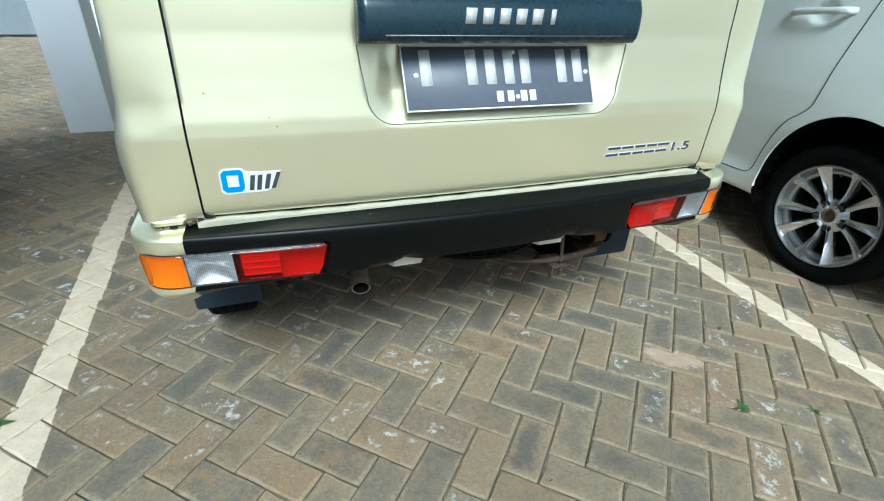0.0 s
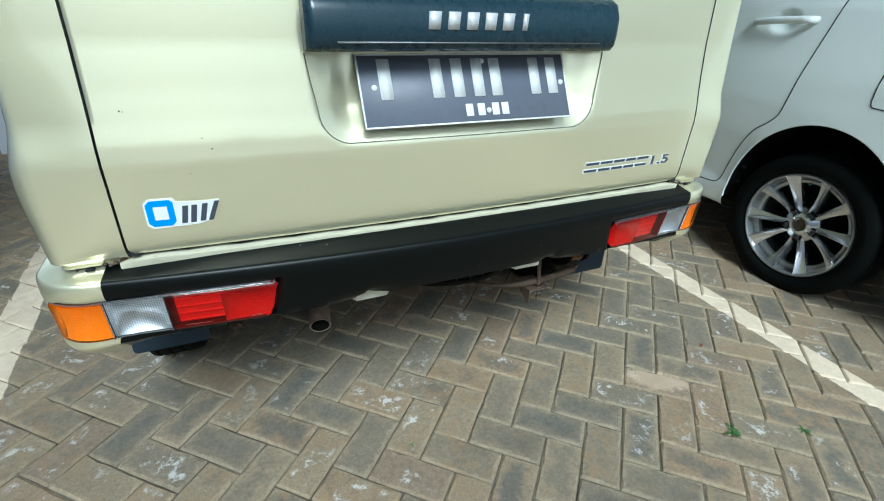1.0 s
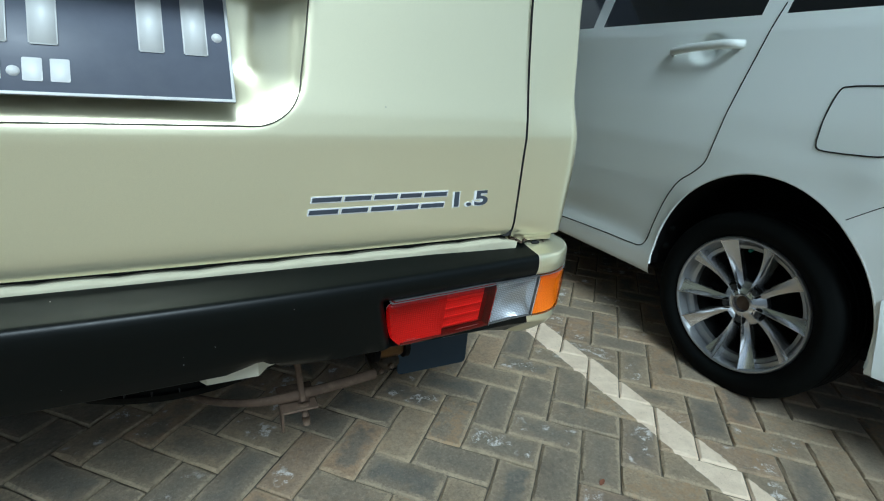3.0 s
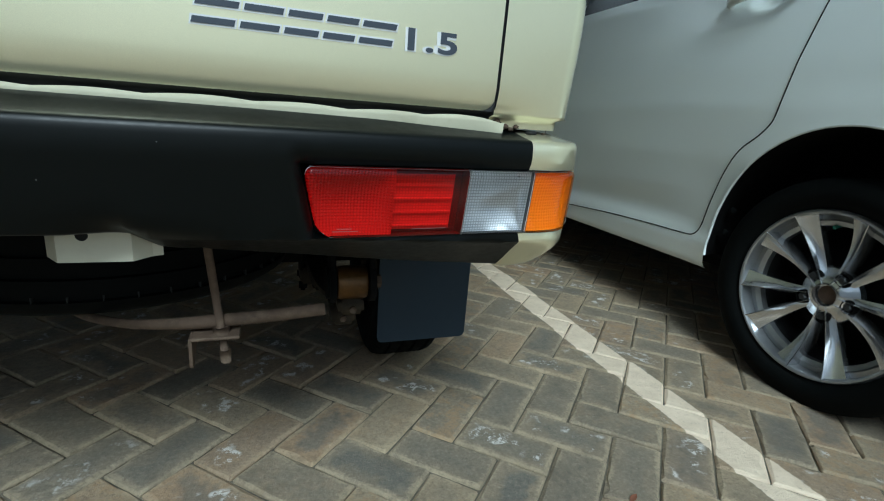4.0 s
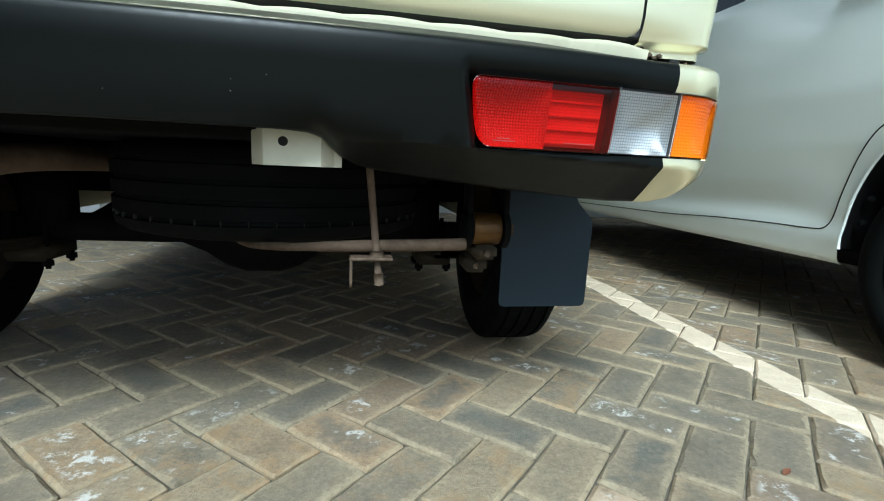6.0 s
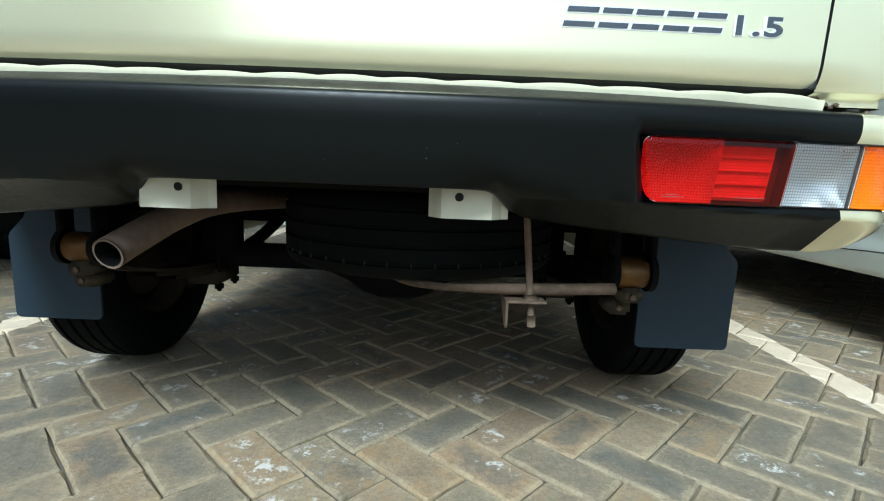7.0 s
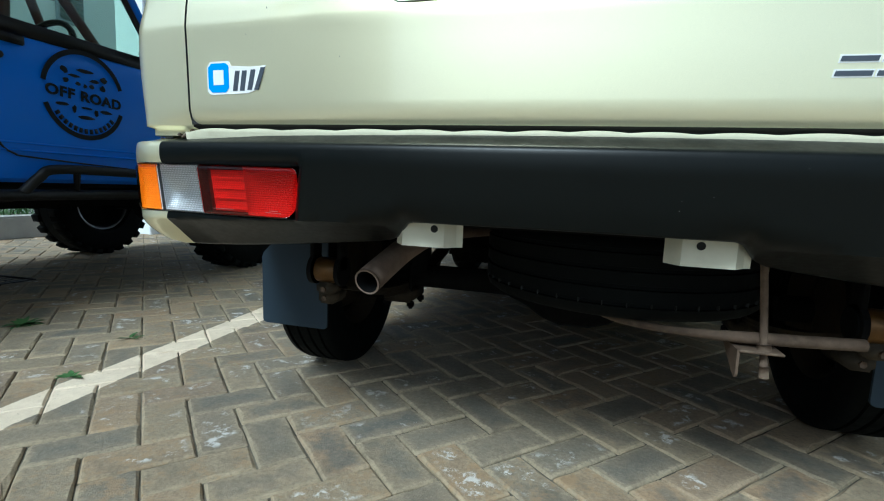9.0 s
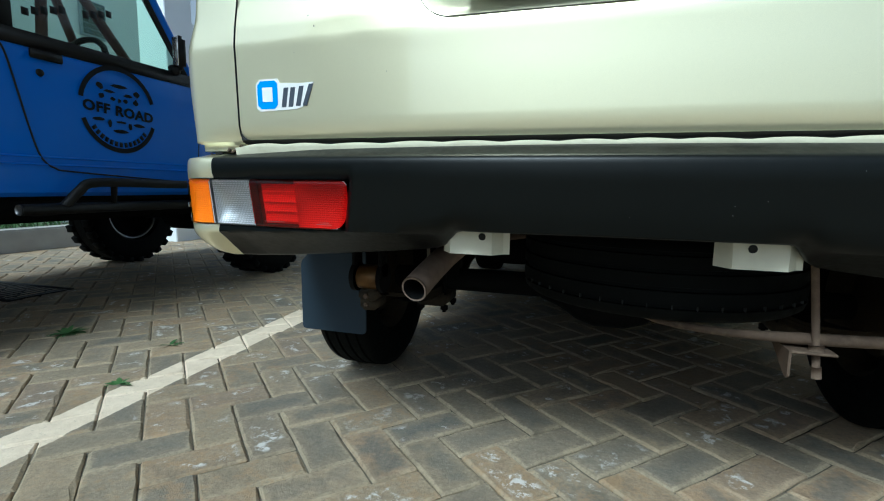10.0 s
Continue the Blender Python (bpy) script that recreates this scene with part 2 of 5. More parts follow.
def thing(name, label, category, at=(0, 0, 0), group="", kind=""):
    ob = new(name)
    ob.matrix_world = pose(*at)
    return tagged(ob, label, category, group, kind)


def join(*lots):
    verts, faces = [], []
    for v, f in lots:
        k = len(verts)
        verts += list(v)
        faces += [tuple(i + k for i in face) for face in f]
    return verts, faces


def moved(lot, m):
    return [tuple(m @ Vector(v)) for v in lot[0]], lot[1]


def grid(rows, close=False):
    """Quads over rows of points."""
    n = len(rows[0])
    verts = [p for row in rows for p in row]
    faces = []
    for i in range(len(rows) - 1):
        for j in range(n if close else n - 1):
            k = (j + 1) % n
            faces.append((i * n + j, i * n + k, (i + 1) * n + k, (i + 1) * n + j))
    return verts, faces


def box(x0, x1, y0, y1, z0, z1, bevel=0.0, seg=2):
    bm = bmesh.new()
    bmesh.ops.create_cube(bm, size=1)
    for v in bm.verts:
        v.co = Vector(((x0 + x1) / 2 + v.co.x * (x1 - x0), (y0 + y1) / 2 + v.co.y * (y1 - y0), (z0 + z1) / 2 + v.co.z * (z1 - z0)))
    if bevel:
        bmesh.ops.bevel(bm, geom=bm.edges[:], offset=bevel, segments=seg, affect="EDGES")
    bm.verts.index_update()
    lot = [tuple(v.co) for v in bm.verts], [tuple(v.index for v in f.verts) for f in bm.faces]
    bm.free()
    return lot


def tube(points, r, n=10, caps=True):
    """A round bar along points; r may be a list."""
    pts = [Vector(p) for p in points]
    rs = r if isinstance(r, (list, tuple)) else [r] * len(pts)
    rows, up = [], Vector((0.13, 0.21, 0.97))
    for i, p in enumerate(pts):
        d = (pts[min(i + 1, len(pts) - 1)] - pts[max(i - 1, 0)]).normalized()
        a = d.cross(up)
        if a.length < 0.2:
            a = d.cross(Vector((0.9, 0.3, 0.1)))
        a.normalize()
        b = d.cross(a)
        rows.append([tuple(p + rs[i] * (math.cos(t) * a + math.sin(t) * b)) for t in (2 * math.pi * k / n for k in range(n))])
    verts, faces = grid(rows, close=True)
    if caps:
        faces += [tuple(range(n)), tuple(range(len(verts) - n, len(verts)))[::-1]]
    return verts, faces


def smooth_line(points, n=8):
    """Catmull-Rom through points."""
    p = [Vector(q) for q in points]
    p = [2 * p[0] - p[1]] + p + [2 * p[-1] - p[-2]]
    out = []
    for i in range(1, len(p) - 2):
        for k in range(n):
            t = k / n
            out.append(0.5 * (2 * p[i] + (p[i + 1] - p[i - 1]) * t + (2 * p[i - 1] - 5 * p[i] + 4 * p[i + 1] - p[i + 2]) * t * t + (3 * p[i] - p[i - 1] - 3 * p[i + 1] + p[i + 2]) * t ** 3))
    return out + [p[-2]]


def lathe(profile, n=48, close=False):
    """Revolve (along, radius) pairs about the x axis."""
    rows = [[(a, r * math.cos(t), r * math.sin(t)) for t in (2 * math.pi * k / n for k in range(n))] for a, r in profile]
    if close:
        rows.append(rows[0])
    return grid(rows, close=True)


def prism(outline, y0, y1):
    """An (x, z) outline made solid between y0 and y1."""
    n = len(outline)
    verts = [(x, y0, z) for x, z in outline] + [(x, y1, z) for x, z in outline]
    faces = [tuple(range(n)), tuple(range(n, 2 * n))[::-1]]
    faces += [(i, i + n, (i + 1) % n + n, (i + 1) % n) for i in range(n)]
    return verts, faces


def lerp_table(table, z):
    return float(np.interp(z, [a for a, _ in table], [b for _, b in table]))


def steps(*stretches):
    """Values from stretches (start, end, step), without repeats."""
    out = []
    for a, b, s in stretches:
        k = max(1, round((b - a) / s))
        out += [a + (b - a) * i / k for i in range(k)]
    return out + [stretches[-1][1]]


# ---- ground ----
ground = part("ground", raw([(-400, -400, -0.0075), (400, -400, -0.0075), (400, 400, -0.0075), (-400, 400, -0.0075)], [(0, 1, 2, 3)]), SAND, None)
tagged(ground, "sandy bed of the paved car park, open to the distance", "ground", kind="structure")

# ---- the van ----
van = thing("minivan", "gold metallic minivan with a black rear bumper, parked nose in", "van")


def van_plan():
    """The van's outline seen from above, as (x, y, nx, ny, rear)."""
    half = steps((0.0, 0.24, 0.02), (0.24, 0.33, 0.006), (0.33, 0.63, 0.02), (0.63, 0.6415, 0.005), (0.6415, 0.6421, 0.0006), (0.6421, 0.6451, 0.0015), (0.6451, 0.6457, 0.0006), (0.6457, 0.735, 0.0149))
    pts = [(-x, 0.020 + 0.018 * (x / 0.66) ** 2, 1) for x in half[:0:-1]] + [(x, 0.020 + 0.018 * (x / 0.66) ** 2, 1) for x in half]
    right = [(0.735 + 0.032 * math.sin(t), 0.0763 - 0.034 * math.cos(t), 0) for t in (math.pi / 2 * k / 10 for k in range(1, 11))]
    right += [(0.767, y, 0) for y in steps((0.10, 1.25, 0.025), (1.25, 2.35, 0.1), (2.35, 3.15, 0.025), (3.15, 3.40, 0.05))]
    right += [(0.567 + 0.2 * math.cos(t), 3.45 + 0.24 * math.sin(t), 0) for t in (math.pi / 2 * k / 8 for k in range(0, 9))]
    front = [(x, 3.69 + 0.04 * (1 - (x / 0.548) ** 2), 0) for x in np.linspace(0.48, -0.48, 9)]
    left = [(-x, y, r) for x, y, r in right[::-1]]
    loop = pts + right + front + left
    out, n = [], len(loop)
    for i, (x, y, r) in enumerate(loop):
        a, b = loop[i - 1], loop[(i + 1) % n]
        d = Vector((b[0] - a[0], b[1] - a[1])).normalized()
        out.append((x, y, d.y, -d.x, r))
    return out


VAN_OFF = [(0.50, 0.012), (0.60, 0.003), (0.668, 0.0), (0.74, -0.005), (0.80, -0.007), (0.82, -0.007), (0.835, -0.005), (0.87, 0.004), (0.885, 0.007), (1.0, 0.016), (1.15, 0.024), (1.55, 0.09), (1.70, 0.13), (1.77, 0.18), (1.82, 0.28), (1.84, 0.40)]


GATE_OFF = [(0.50, 0.012), (0.659, 0.008), (0.665, 0.0038), (0.671, 0.0012), (0.684, -0.0018), (0.74, -0.004), (0.79, -0.0058), (0.82, -0.0075), (0.85, -0.0045), (0.885, 0.0015), (0.93, 0.008), (1.0, 0.016)]


def recess(x, z):
    """Depth of the number plate's hollow in the tailgate."""
    half = 0.303 + 0.016 * (z - 0.85) / 0.15
    px, pz = abs(x) - (half - 0.066), abs(z - 0.952) - (0.121 - 0.066)
    sd = math.hypot(max(px, 0), max(pz, 0)) + min(max(px, pz), 0) - 0.066
    k, m = min(1, max(0, -sd / 0.007)), min(1, max(0, -sd / 0.075))
    return 0.004 * k + 0.032 * m * m * (3 - 2 * m)


def van_point(x, y, nx, ny, rear, z):
    d = lerp_table(VAN_OFF, z)
    if rear and z < 1.0:
        k = min(1.0, max(0.0, (0.755 - abs(x)) / 0.12))
        d += (lerp_table(GATE_OFF, z) - d) * k * k * (3 - 2 * k)
    if ny > 0.3 and z > 1.05:
        d += (ny - 0.3) / 0.7 * (z - 1.05) * 0.62
    if z < 0.80:
        d += 0.02 * (0.80 - z) * nx * nx * min(1.0, (z - 0.5) / 0.1)
    if z > 0.78:
        d += 0.006 * min(1.0, (z - 0.78) / 0.06) * nx * nx
    if not rear and y < 0.5 and z < 0.6525:
        d += 0.012
    if rear:
        if 0.6585 < z < 1.74 and 0.6418 < abs(x) < 0.6454:
            d += 0.011
        if abs(x) < 0.645 and z < 0.6585:
            d += 0.014
        elif z < 0.6525:
            d += 0.012
        d += recess(x, z)
        d += 0.0010 * math.exp(-((x + 0.43) ** 2 + (z - 0.835) ** 2) / 0.0004) + 0.0008 * math.exp(-((x + 0.40) ** 2 / 0.001 + (z - 0.805) ** 2 / 0.00015))
    return x - nx * d, y - ny * d, z


plan = van_plan()
zs = steps((0.50, 0.64, 0.028), (0.64, 0.652, 0.006), (0.652, 0.655, 0.003), (0.655, 0.659, 0.004), (0.659, 0.671, 0.006), (0.671, 0.82, 0.0125), (0.82, 0.90, 0.006), (0.90, 1.10, 0.011), (1.10, 1.75, 0.05), (1.75, 1.84, 0.015))
shell = [[van_point(*p, z) for p in plan] for z in zs]
shell.append([(0.3 * x, y, 1.850) for x, y, z in shell[-1]])
shell.append([(0.0, y, 1.852) for x, y, z in shell[-1]])
verts, faces = grid(shell, close=True)
lots = {}
ARCHES = [(0.745, 0.29, 0.34, 0.36), (2.72, 0.29, 0.34, 0.36)]
for f in faces:
    c = sum((Vector(verts[i]) for i in f), Vector()) / 4
    back = c.y < 0.10 and abs(c.x) < 0.68
    key = "body"
    # dark strip along the gate's gap: its shade is put into the colour
    if back and c.z > 0.645 and (c.z < 0.659 or abs(c.x) > 0.6414) and abs(c.x) < 0.6458 and c.z < 1.74:
        key = "tailgate_seal"
    elif back and abs(c.x) < 0.6414 and 0.659 < c.z < 1.74:
        key = "rear_window" if 1.22 < c.z < 1.60 and abs(c.x) < 0.55 else "tailgate"
    elif abs(c.x) > 0.60 and 0.25 < c.y < 3.2 and 1.22 < c.z < 1.58 and not (1.28 < c.y < 1.36 or 2.2 < c.y < 2.28):
        key = "side_window_a" if c.x < 0 else "side_window_b"
    elif c.y > 2.9 and 1.15 < c.z < 1.62 and abs(c.x) < 0.62:
        key = "windscreen"
    elif abs(c.x) > 0.68 and any(((c.y - y) / ry) ** 2 + ((c.z - z) / rz) ** 2 < 1 for y, z, ry, rz in ARCHES):
        continue
    if c.y < 0.2 and (c.z < 0.60 or (c.z < 0.636 and abs(c.x) > 0.645)):
        continue
    lots.setdefault(key, []).append(f)


def sub(verts, faces):
    used = sorted({i for f in faces for i in f})
    at = {v: k for k, v in enumerate(used)}
    return [verts[i] for i in used], [tuple(at[i] for i in f) for f in faces]


LOOKS = {"body": GOLD, "tailgate": GOLD, "tailgate_seal": SEAM, "rear_window": DARKGLASS, "side_window_a": DARKGLASS, "side_window_b": DARKGLASS, "windscreen": DARKGLASS}
for key, fs in lots.items():
    part(key[:-2] if key[-2] == "_" else key, raw(*sub(verts, fs)), LOOKS[key], van)
# the fine crease round the number plate's hollow, its shade drawn as a dark tube
crease = []
for k in range(25):
    ang = math.pi * (1 + k / 24)
    crease.append((0.243 * (-1 if k < 12 else 1 if k > 12 else 0) + 0.0585 * math.cos(ang), 0.891 + 0.0585 * math.sin(ang)))
crease = [(-0.316, 0.985), (-0.310, 0.94)] + crease + [(0.310, 0.94), (0.316, 0.985)]
crease = [(x, 0.0195 + 0.018 * (x / 0.66) ** 2 + lerp_table(GATE_OFF, z), z) for x, z in crease]
part("hollow_crease", raw(*tube(crease, 0.0009, 6)), simple("crease_shadow", (0.10, 0.095, 0.07), 0.7), van, "dark line for the shaded crease round the plate's hollow")
part("corner_liner", raw(*box(-0.66, 0.66, 0.135, 0.20, 0.55, 0.70, 0.02)), DARK, van)
# drain slots and flaked paint on the ledge beside the gate
for sx in (-1, 1):
    part("drain_slot", raw(*box(sx * 0.7075 - 0.007, sx * 0.7075 + 0.007, 0.0515, 0.060, 0.6335, 0.6378, 0.001)), SEAM, van)
    for px, pz, pr in ((0.668, 0.6415, 0.0045), (0.676, 0.6385, 0.0032), (0.684, 0.6420, 0.0036), (0.655, 0.6470, 0.0050), (0.727, 0.6355, 0.0016)):
        fleck = [(sx * px + pr * (1 + 0.35 * math.sin(5 * a + 90 * px)) * math.cos(a), pz + 0.7 * pr * (1 + 0.3 * math.cos(3 * a + 70 * pz)) * math.sin(a)) for a in (2 * math.pi * k / 12 for k in range(12))]
        part("rust_fleck", raw(*prism(fleck, 0.0522 + 0.05 * (px - 0.668), 0.060)), RUST, van)
# floor pan under the body, and near-black rails added to block light gaps
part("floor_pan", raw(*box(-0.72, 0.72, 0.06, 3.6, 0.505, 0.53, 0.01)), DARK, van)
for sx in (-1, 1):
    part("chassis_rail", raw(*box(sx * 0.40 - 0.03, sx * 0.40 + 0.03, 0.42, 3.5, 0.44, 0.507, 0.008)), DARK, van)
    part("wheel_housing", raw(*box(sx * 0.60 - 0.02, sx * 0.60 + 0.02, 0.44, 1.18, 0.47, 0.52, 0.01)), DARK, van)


# bumper surface: c runs along it from the middle outwards, z up, d inwards
def bumper_point(c, z, d):
    s, a = (1 if c >= 0 else -1), abs(c)
    # the face leans in towards its foot, less so round the corner
    d += (0.17 - 0.11 * min(1.0, max(0.0, (a - 0.66) / 0.09))) * max(0.0, 0.597 - z)
    if a <= 0.70:
        x, y = a, -0.030 + 0.045 * (a / 0.70) ** 2
        g = 0.09 * a / 0.49
        n = Vector((g, -1)).normalized()
    elif a <= 0.82:
        t = (a - 0.70) / 0.12 * math.pi / 2
        x, y = 0.70 + 0.098 * math.sin(t), 0.100 - 0.085 * math.cos(t)
        n = Vector((math.sin(t) + 0.12 * (1 - math.sin(t)), -math.cos(t))).normalized()
    else:
        x, y, n = 0.798, 0.100 + (a - 0.82), Vector((1, 0))
    return s * (x - n.x * d), y - n.y * d, z


def bumper_bottom(c):
    return lerp_table([(0, 0.514), (0.215, 0.513), (0.235, 0.508), (0.262, 0.484), (0.285, 0.475), (0.31, 0.470), (0.40, 0.459), (0.50, 0.450), (0.60, 0.442), (0.66, 0.438), (0.72, 0.440), (0.77, 0.449), (0.82, 0.462), (1.1, 0.47)], abs(c))


LAMP_Z0, LAMP_Z1, LAMP_END = 0.5050, 0.5885, 0.775


def lamp_inner(z):
    """Inner end of the lamp, slanted, with rounded corners."""
    r = 0.012 if z > (LAMP_Z0 + LAMP_Z1) / 2 else 0.019
    e = max(0.0, r - min(z - LAMP_Z0, LAMP_Z1 - z))
    return 0.406 + (LAMP_Z1 - z) * 0.22 + r - math.sqrt(max(0.0, r * r - e * e))


def bumper_shape():
    cols = steps((0, 0.22, 0.03), (0.22, 0.30, 0.008), (0.30, 0.396, 0.016), (0.396, 0.4174, 0.0035), (0.4174, 0.4190, 0.0016), (0.4190, 0.644, 0.02), (0.644, 0.691, 0.008), (0.691, 0.70, 0.005), (0.70, 0.7735, 0.008), (0.7735, 0.7765, 0.003), (0.7765, 0.82, 0.008), (0.82, 1.04, 0.05))
    cols = [-c for c in cols[:0:-1]] + cols
    rows = []
    under = [(0.014, 0.055), (0.006, 0.030), (0.001, 0.010), (0.0, 0.003), (0.002, 0.0)]
    lower = (0.04, 0.10, 0.20, 0.32, 0.44, 0.56, 0.68, 0.76, 0.82, 0.88, 0.94, 1.0)
    body = steps((LAMP_Z0 - 0.001, LAMP_Z0 + 0.001, 0.002), (LAMP_Z0 + 0.001, LAMP_Z1 - 0.001, 0.0175), (LAMP_Z1 - 0.001, LAMP_Z1 + 0.001, 0.002))
    top = [(0.598, 0.0), (0.606, 0.0), (0.614, 0.0003), (0.6195, 0.0012), (0.6235, 0.0030), (0.6260, 0.0058), (0.6276, 0.0095), (0.6305, 0.018), (0.6345, 0.029), (0.6395, 0.041), (0.6445, 0.053), (0.6465, 0.090)]

    def at(c, z, d):
        w = max(0.0, 1 - abs(abs(c) - 0.418) / 0.10)
        cc = c + (1 if c > 0 else -1) * w * (0.5330 - max(z, 0.500)) * 0.22
        a = abs(c)
        inside = 0.418 < a < 0.775 and LAMP_Z0 < z < LAMP_Z1
        # the paint line of the gold end slants below the lamp
        cc -= (1 if c > 0 else -1) * max(0.0, 1 - abs(a - 0.691) / 0.07) * -0.22 * max(0.0, 0.506 - z)
        # a soft hollow leads into the lamp
        sd = math.hypot(max(0.418 - a, 0.0), max(LAMP_Z0 - z, z - LAMP_Z1, 0.0))
        deep = (0.010 if z > LAMP_Z0 else 0.006) * min(1.0, max(0.4, 1 - (a - 0.58) / 0.10))
        dip = deep * max(0.0, 1 - sd / 0.015) ** 1.5 if a < 0.76 and not inside else 0.0
        # the lower edge tucks under the car
        foot = bumper_bottom(c)
        head = lerp_table([(0, 0.545), (0.215, 0.543), (0.26, 0.512), (0.30, 0.5080), (0.45, 0.502), (0.60, 0.495), (0.68, 0.491), (1.1, 0.490)], a)
        tuck = lerp_table([(0, 0.004), (0.205, 0.005), (0.26, 0.060), (0.30, 0.096), (0.40, 0.098), (0.50, 0.090), (0.65, 0.074), (0.70, 0.060), (0.76, 0.040), (1.1, 0.036)], a) * max(0.0, (head - z) / (head - foot)) ** (1.3 if a < 0.23 else 0.95 + 0.75 * min(1.0, max(0.0, (a - 0.70) / 0.06)))
        z -= 0.008 * min(1.0, max(0.0, (a - 0.50) / 0.20)) * min(1.0, max(0.0, (z - 0.626) / 0.018))
        if z > 0.61:  # a squarer shoulder round the corner
            d *= 1 - 0.55 * min(1.0, max(0.0, (a - 0.70) / 0.06)) * max(0.0, 1 - (z - 0.61) / 0.035)
        return bumper_point(cc, z, d + dip + tuck + (0.032 if inside else 0.0))

    for dz, d in under:
        rows.append([at(c, bumper_bottom(c) + dz, d) for c in cols])
    for u in lower:
        rows.append([at(c, bumper_bottom(c) + 0.003 + u * (max(0.5025, bumper_bottom(c) + 0.010) - bumper_bottom(c) - 0.003), 0.0) for c in cols])
    for z in body:
        rows.append([at(c, max(z, bumper_bottom(c) + 0.010 + (z - 0.5025) * 0.4), 0.0) for c in cols])
    for z, d in top:
        rows.append([at(c, z, d) for c in cols])
    return cols, rows


cols, rows = bumper_shape()
verts, faces = grid(rows)
n = len(cols)
black, gold = [], []
for k, f in enumerate(faces):
    c = (cols[k % (n - 1)] + cols[k % (n - 1) + 1]) / 2
    mid = sum(verts[i][2] for i in f) / 4
    floor_of = LAMP_Z0 + 0.001 < mid < LAMP_Z1 - 0.001 and 0.4190 < abs(c) < 0.7735
    (gold if abs(c) > 0.691 and not floor_of else black).append(f)
bumper = part("rear_bumper", sharp(raw(*sub(verts, black)), 50), BUMPER, van, "matt black plastic rear bumper")
part("bumper_end", sharp(raw(*sub(verts, [f for f in gold if verts[f[0]][0] < 0])), 50), GOLD, bumper, "gold painted bumper end")
part("bumper_end", sharp(raw(*sub(verts, [f for f in gold if verts[f[0]][0] > 0])), 50), GOLD, bumper, "gold painted bumper end")

# tail lamps
RED = lens_material("red_lamp_lens", (0.90, 0.007, 0.006), 0.10, 0.74)
AMBER = lens_material("amber_lamp_lens", (1.0, 0.26, 0.002), 0.03, 0.90)
CLEAR = lens_material("clear_lamp_lens", (0.93, 0.94, 0.96), 0.05, 0.52)


def fluted(name, color, ridge, metal=0.0, rough=0.75):
    n = Nodes(name)
    uv = n.add("TexCoord").outputs["UV"]
    sep = n.add("SeparateXYZ")
    n.link(uv, sep.inputs[0])
    a = n.math("SINE", n.math("MULTIPLY", sep.outputs[0], ridge))
    b = n.math("SINE", n.math("MULTIPLY", sep.outputs[1], ridge))
    n.set(Base_Color=color, Metallic=metal, Roughness=rough)
    n.bump(n.math("ADD", a, b), 0.28, 0.001)
    return n.mat


FLUTE = fluted("fluted_reflector", (0.92, 0.92, 0.92), 1500.0)


def lamp_plate(c0, c1, z0, z1, d, sign, nc=14, nz=10, shape=None):
    """A sheet on the bumper's surface; c0 may depend on z."""
    rows, uvs = [], []
    for j in range(nz + 1):
        z = z0 + (z1 - z0) * j / nz
        a = c0(z) if callable(c0) else c0
        row = []
        for i in range(nc + 1):
            c = a + (c1 - a) * i / nc
            row.append(bumper_point(sign * c, z, d + (shape(c, z) if shape else 0.0)))
            uvs.append((c, z))
        rows.append(row)
    lot = grid(rows)
    me = raw(lot[0], lot[1] if sign > 0 else [f[::-1] for f in lot[1]])
    layer = me.uv_layers.new()
    idx = np.zeros(len(me.loops), int)
    me.loops.foreach_get("vertex_index", idx)
    layer.data.foreach_set("uv", np.array(uvs)[idx].ravel())
    return me


DIM = simple("dim_lamp_floor", (0.80, 0.80, 0.80), 0.8)
FLUTE_DIM = fluted("fluted_grey_reflector", (0.56, 0.56, 0.56), 1700.0)
BOWL = simple("silvered_bowl", (0.86, 0.87, 0.88), 0.32, 0.92, 60, 0.04)
WELL = simple("dark_lamp_well", (0.10, 0.10, 0.10), 0.7)
MARK = simple("moulded_mark", (0.30, 0.08, 0.075), 0.6)


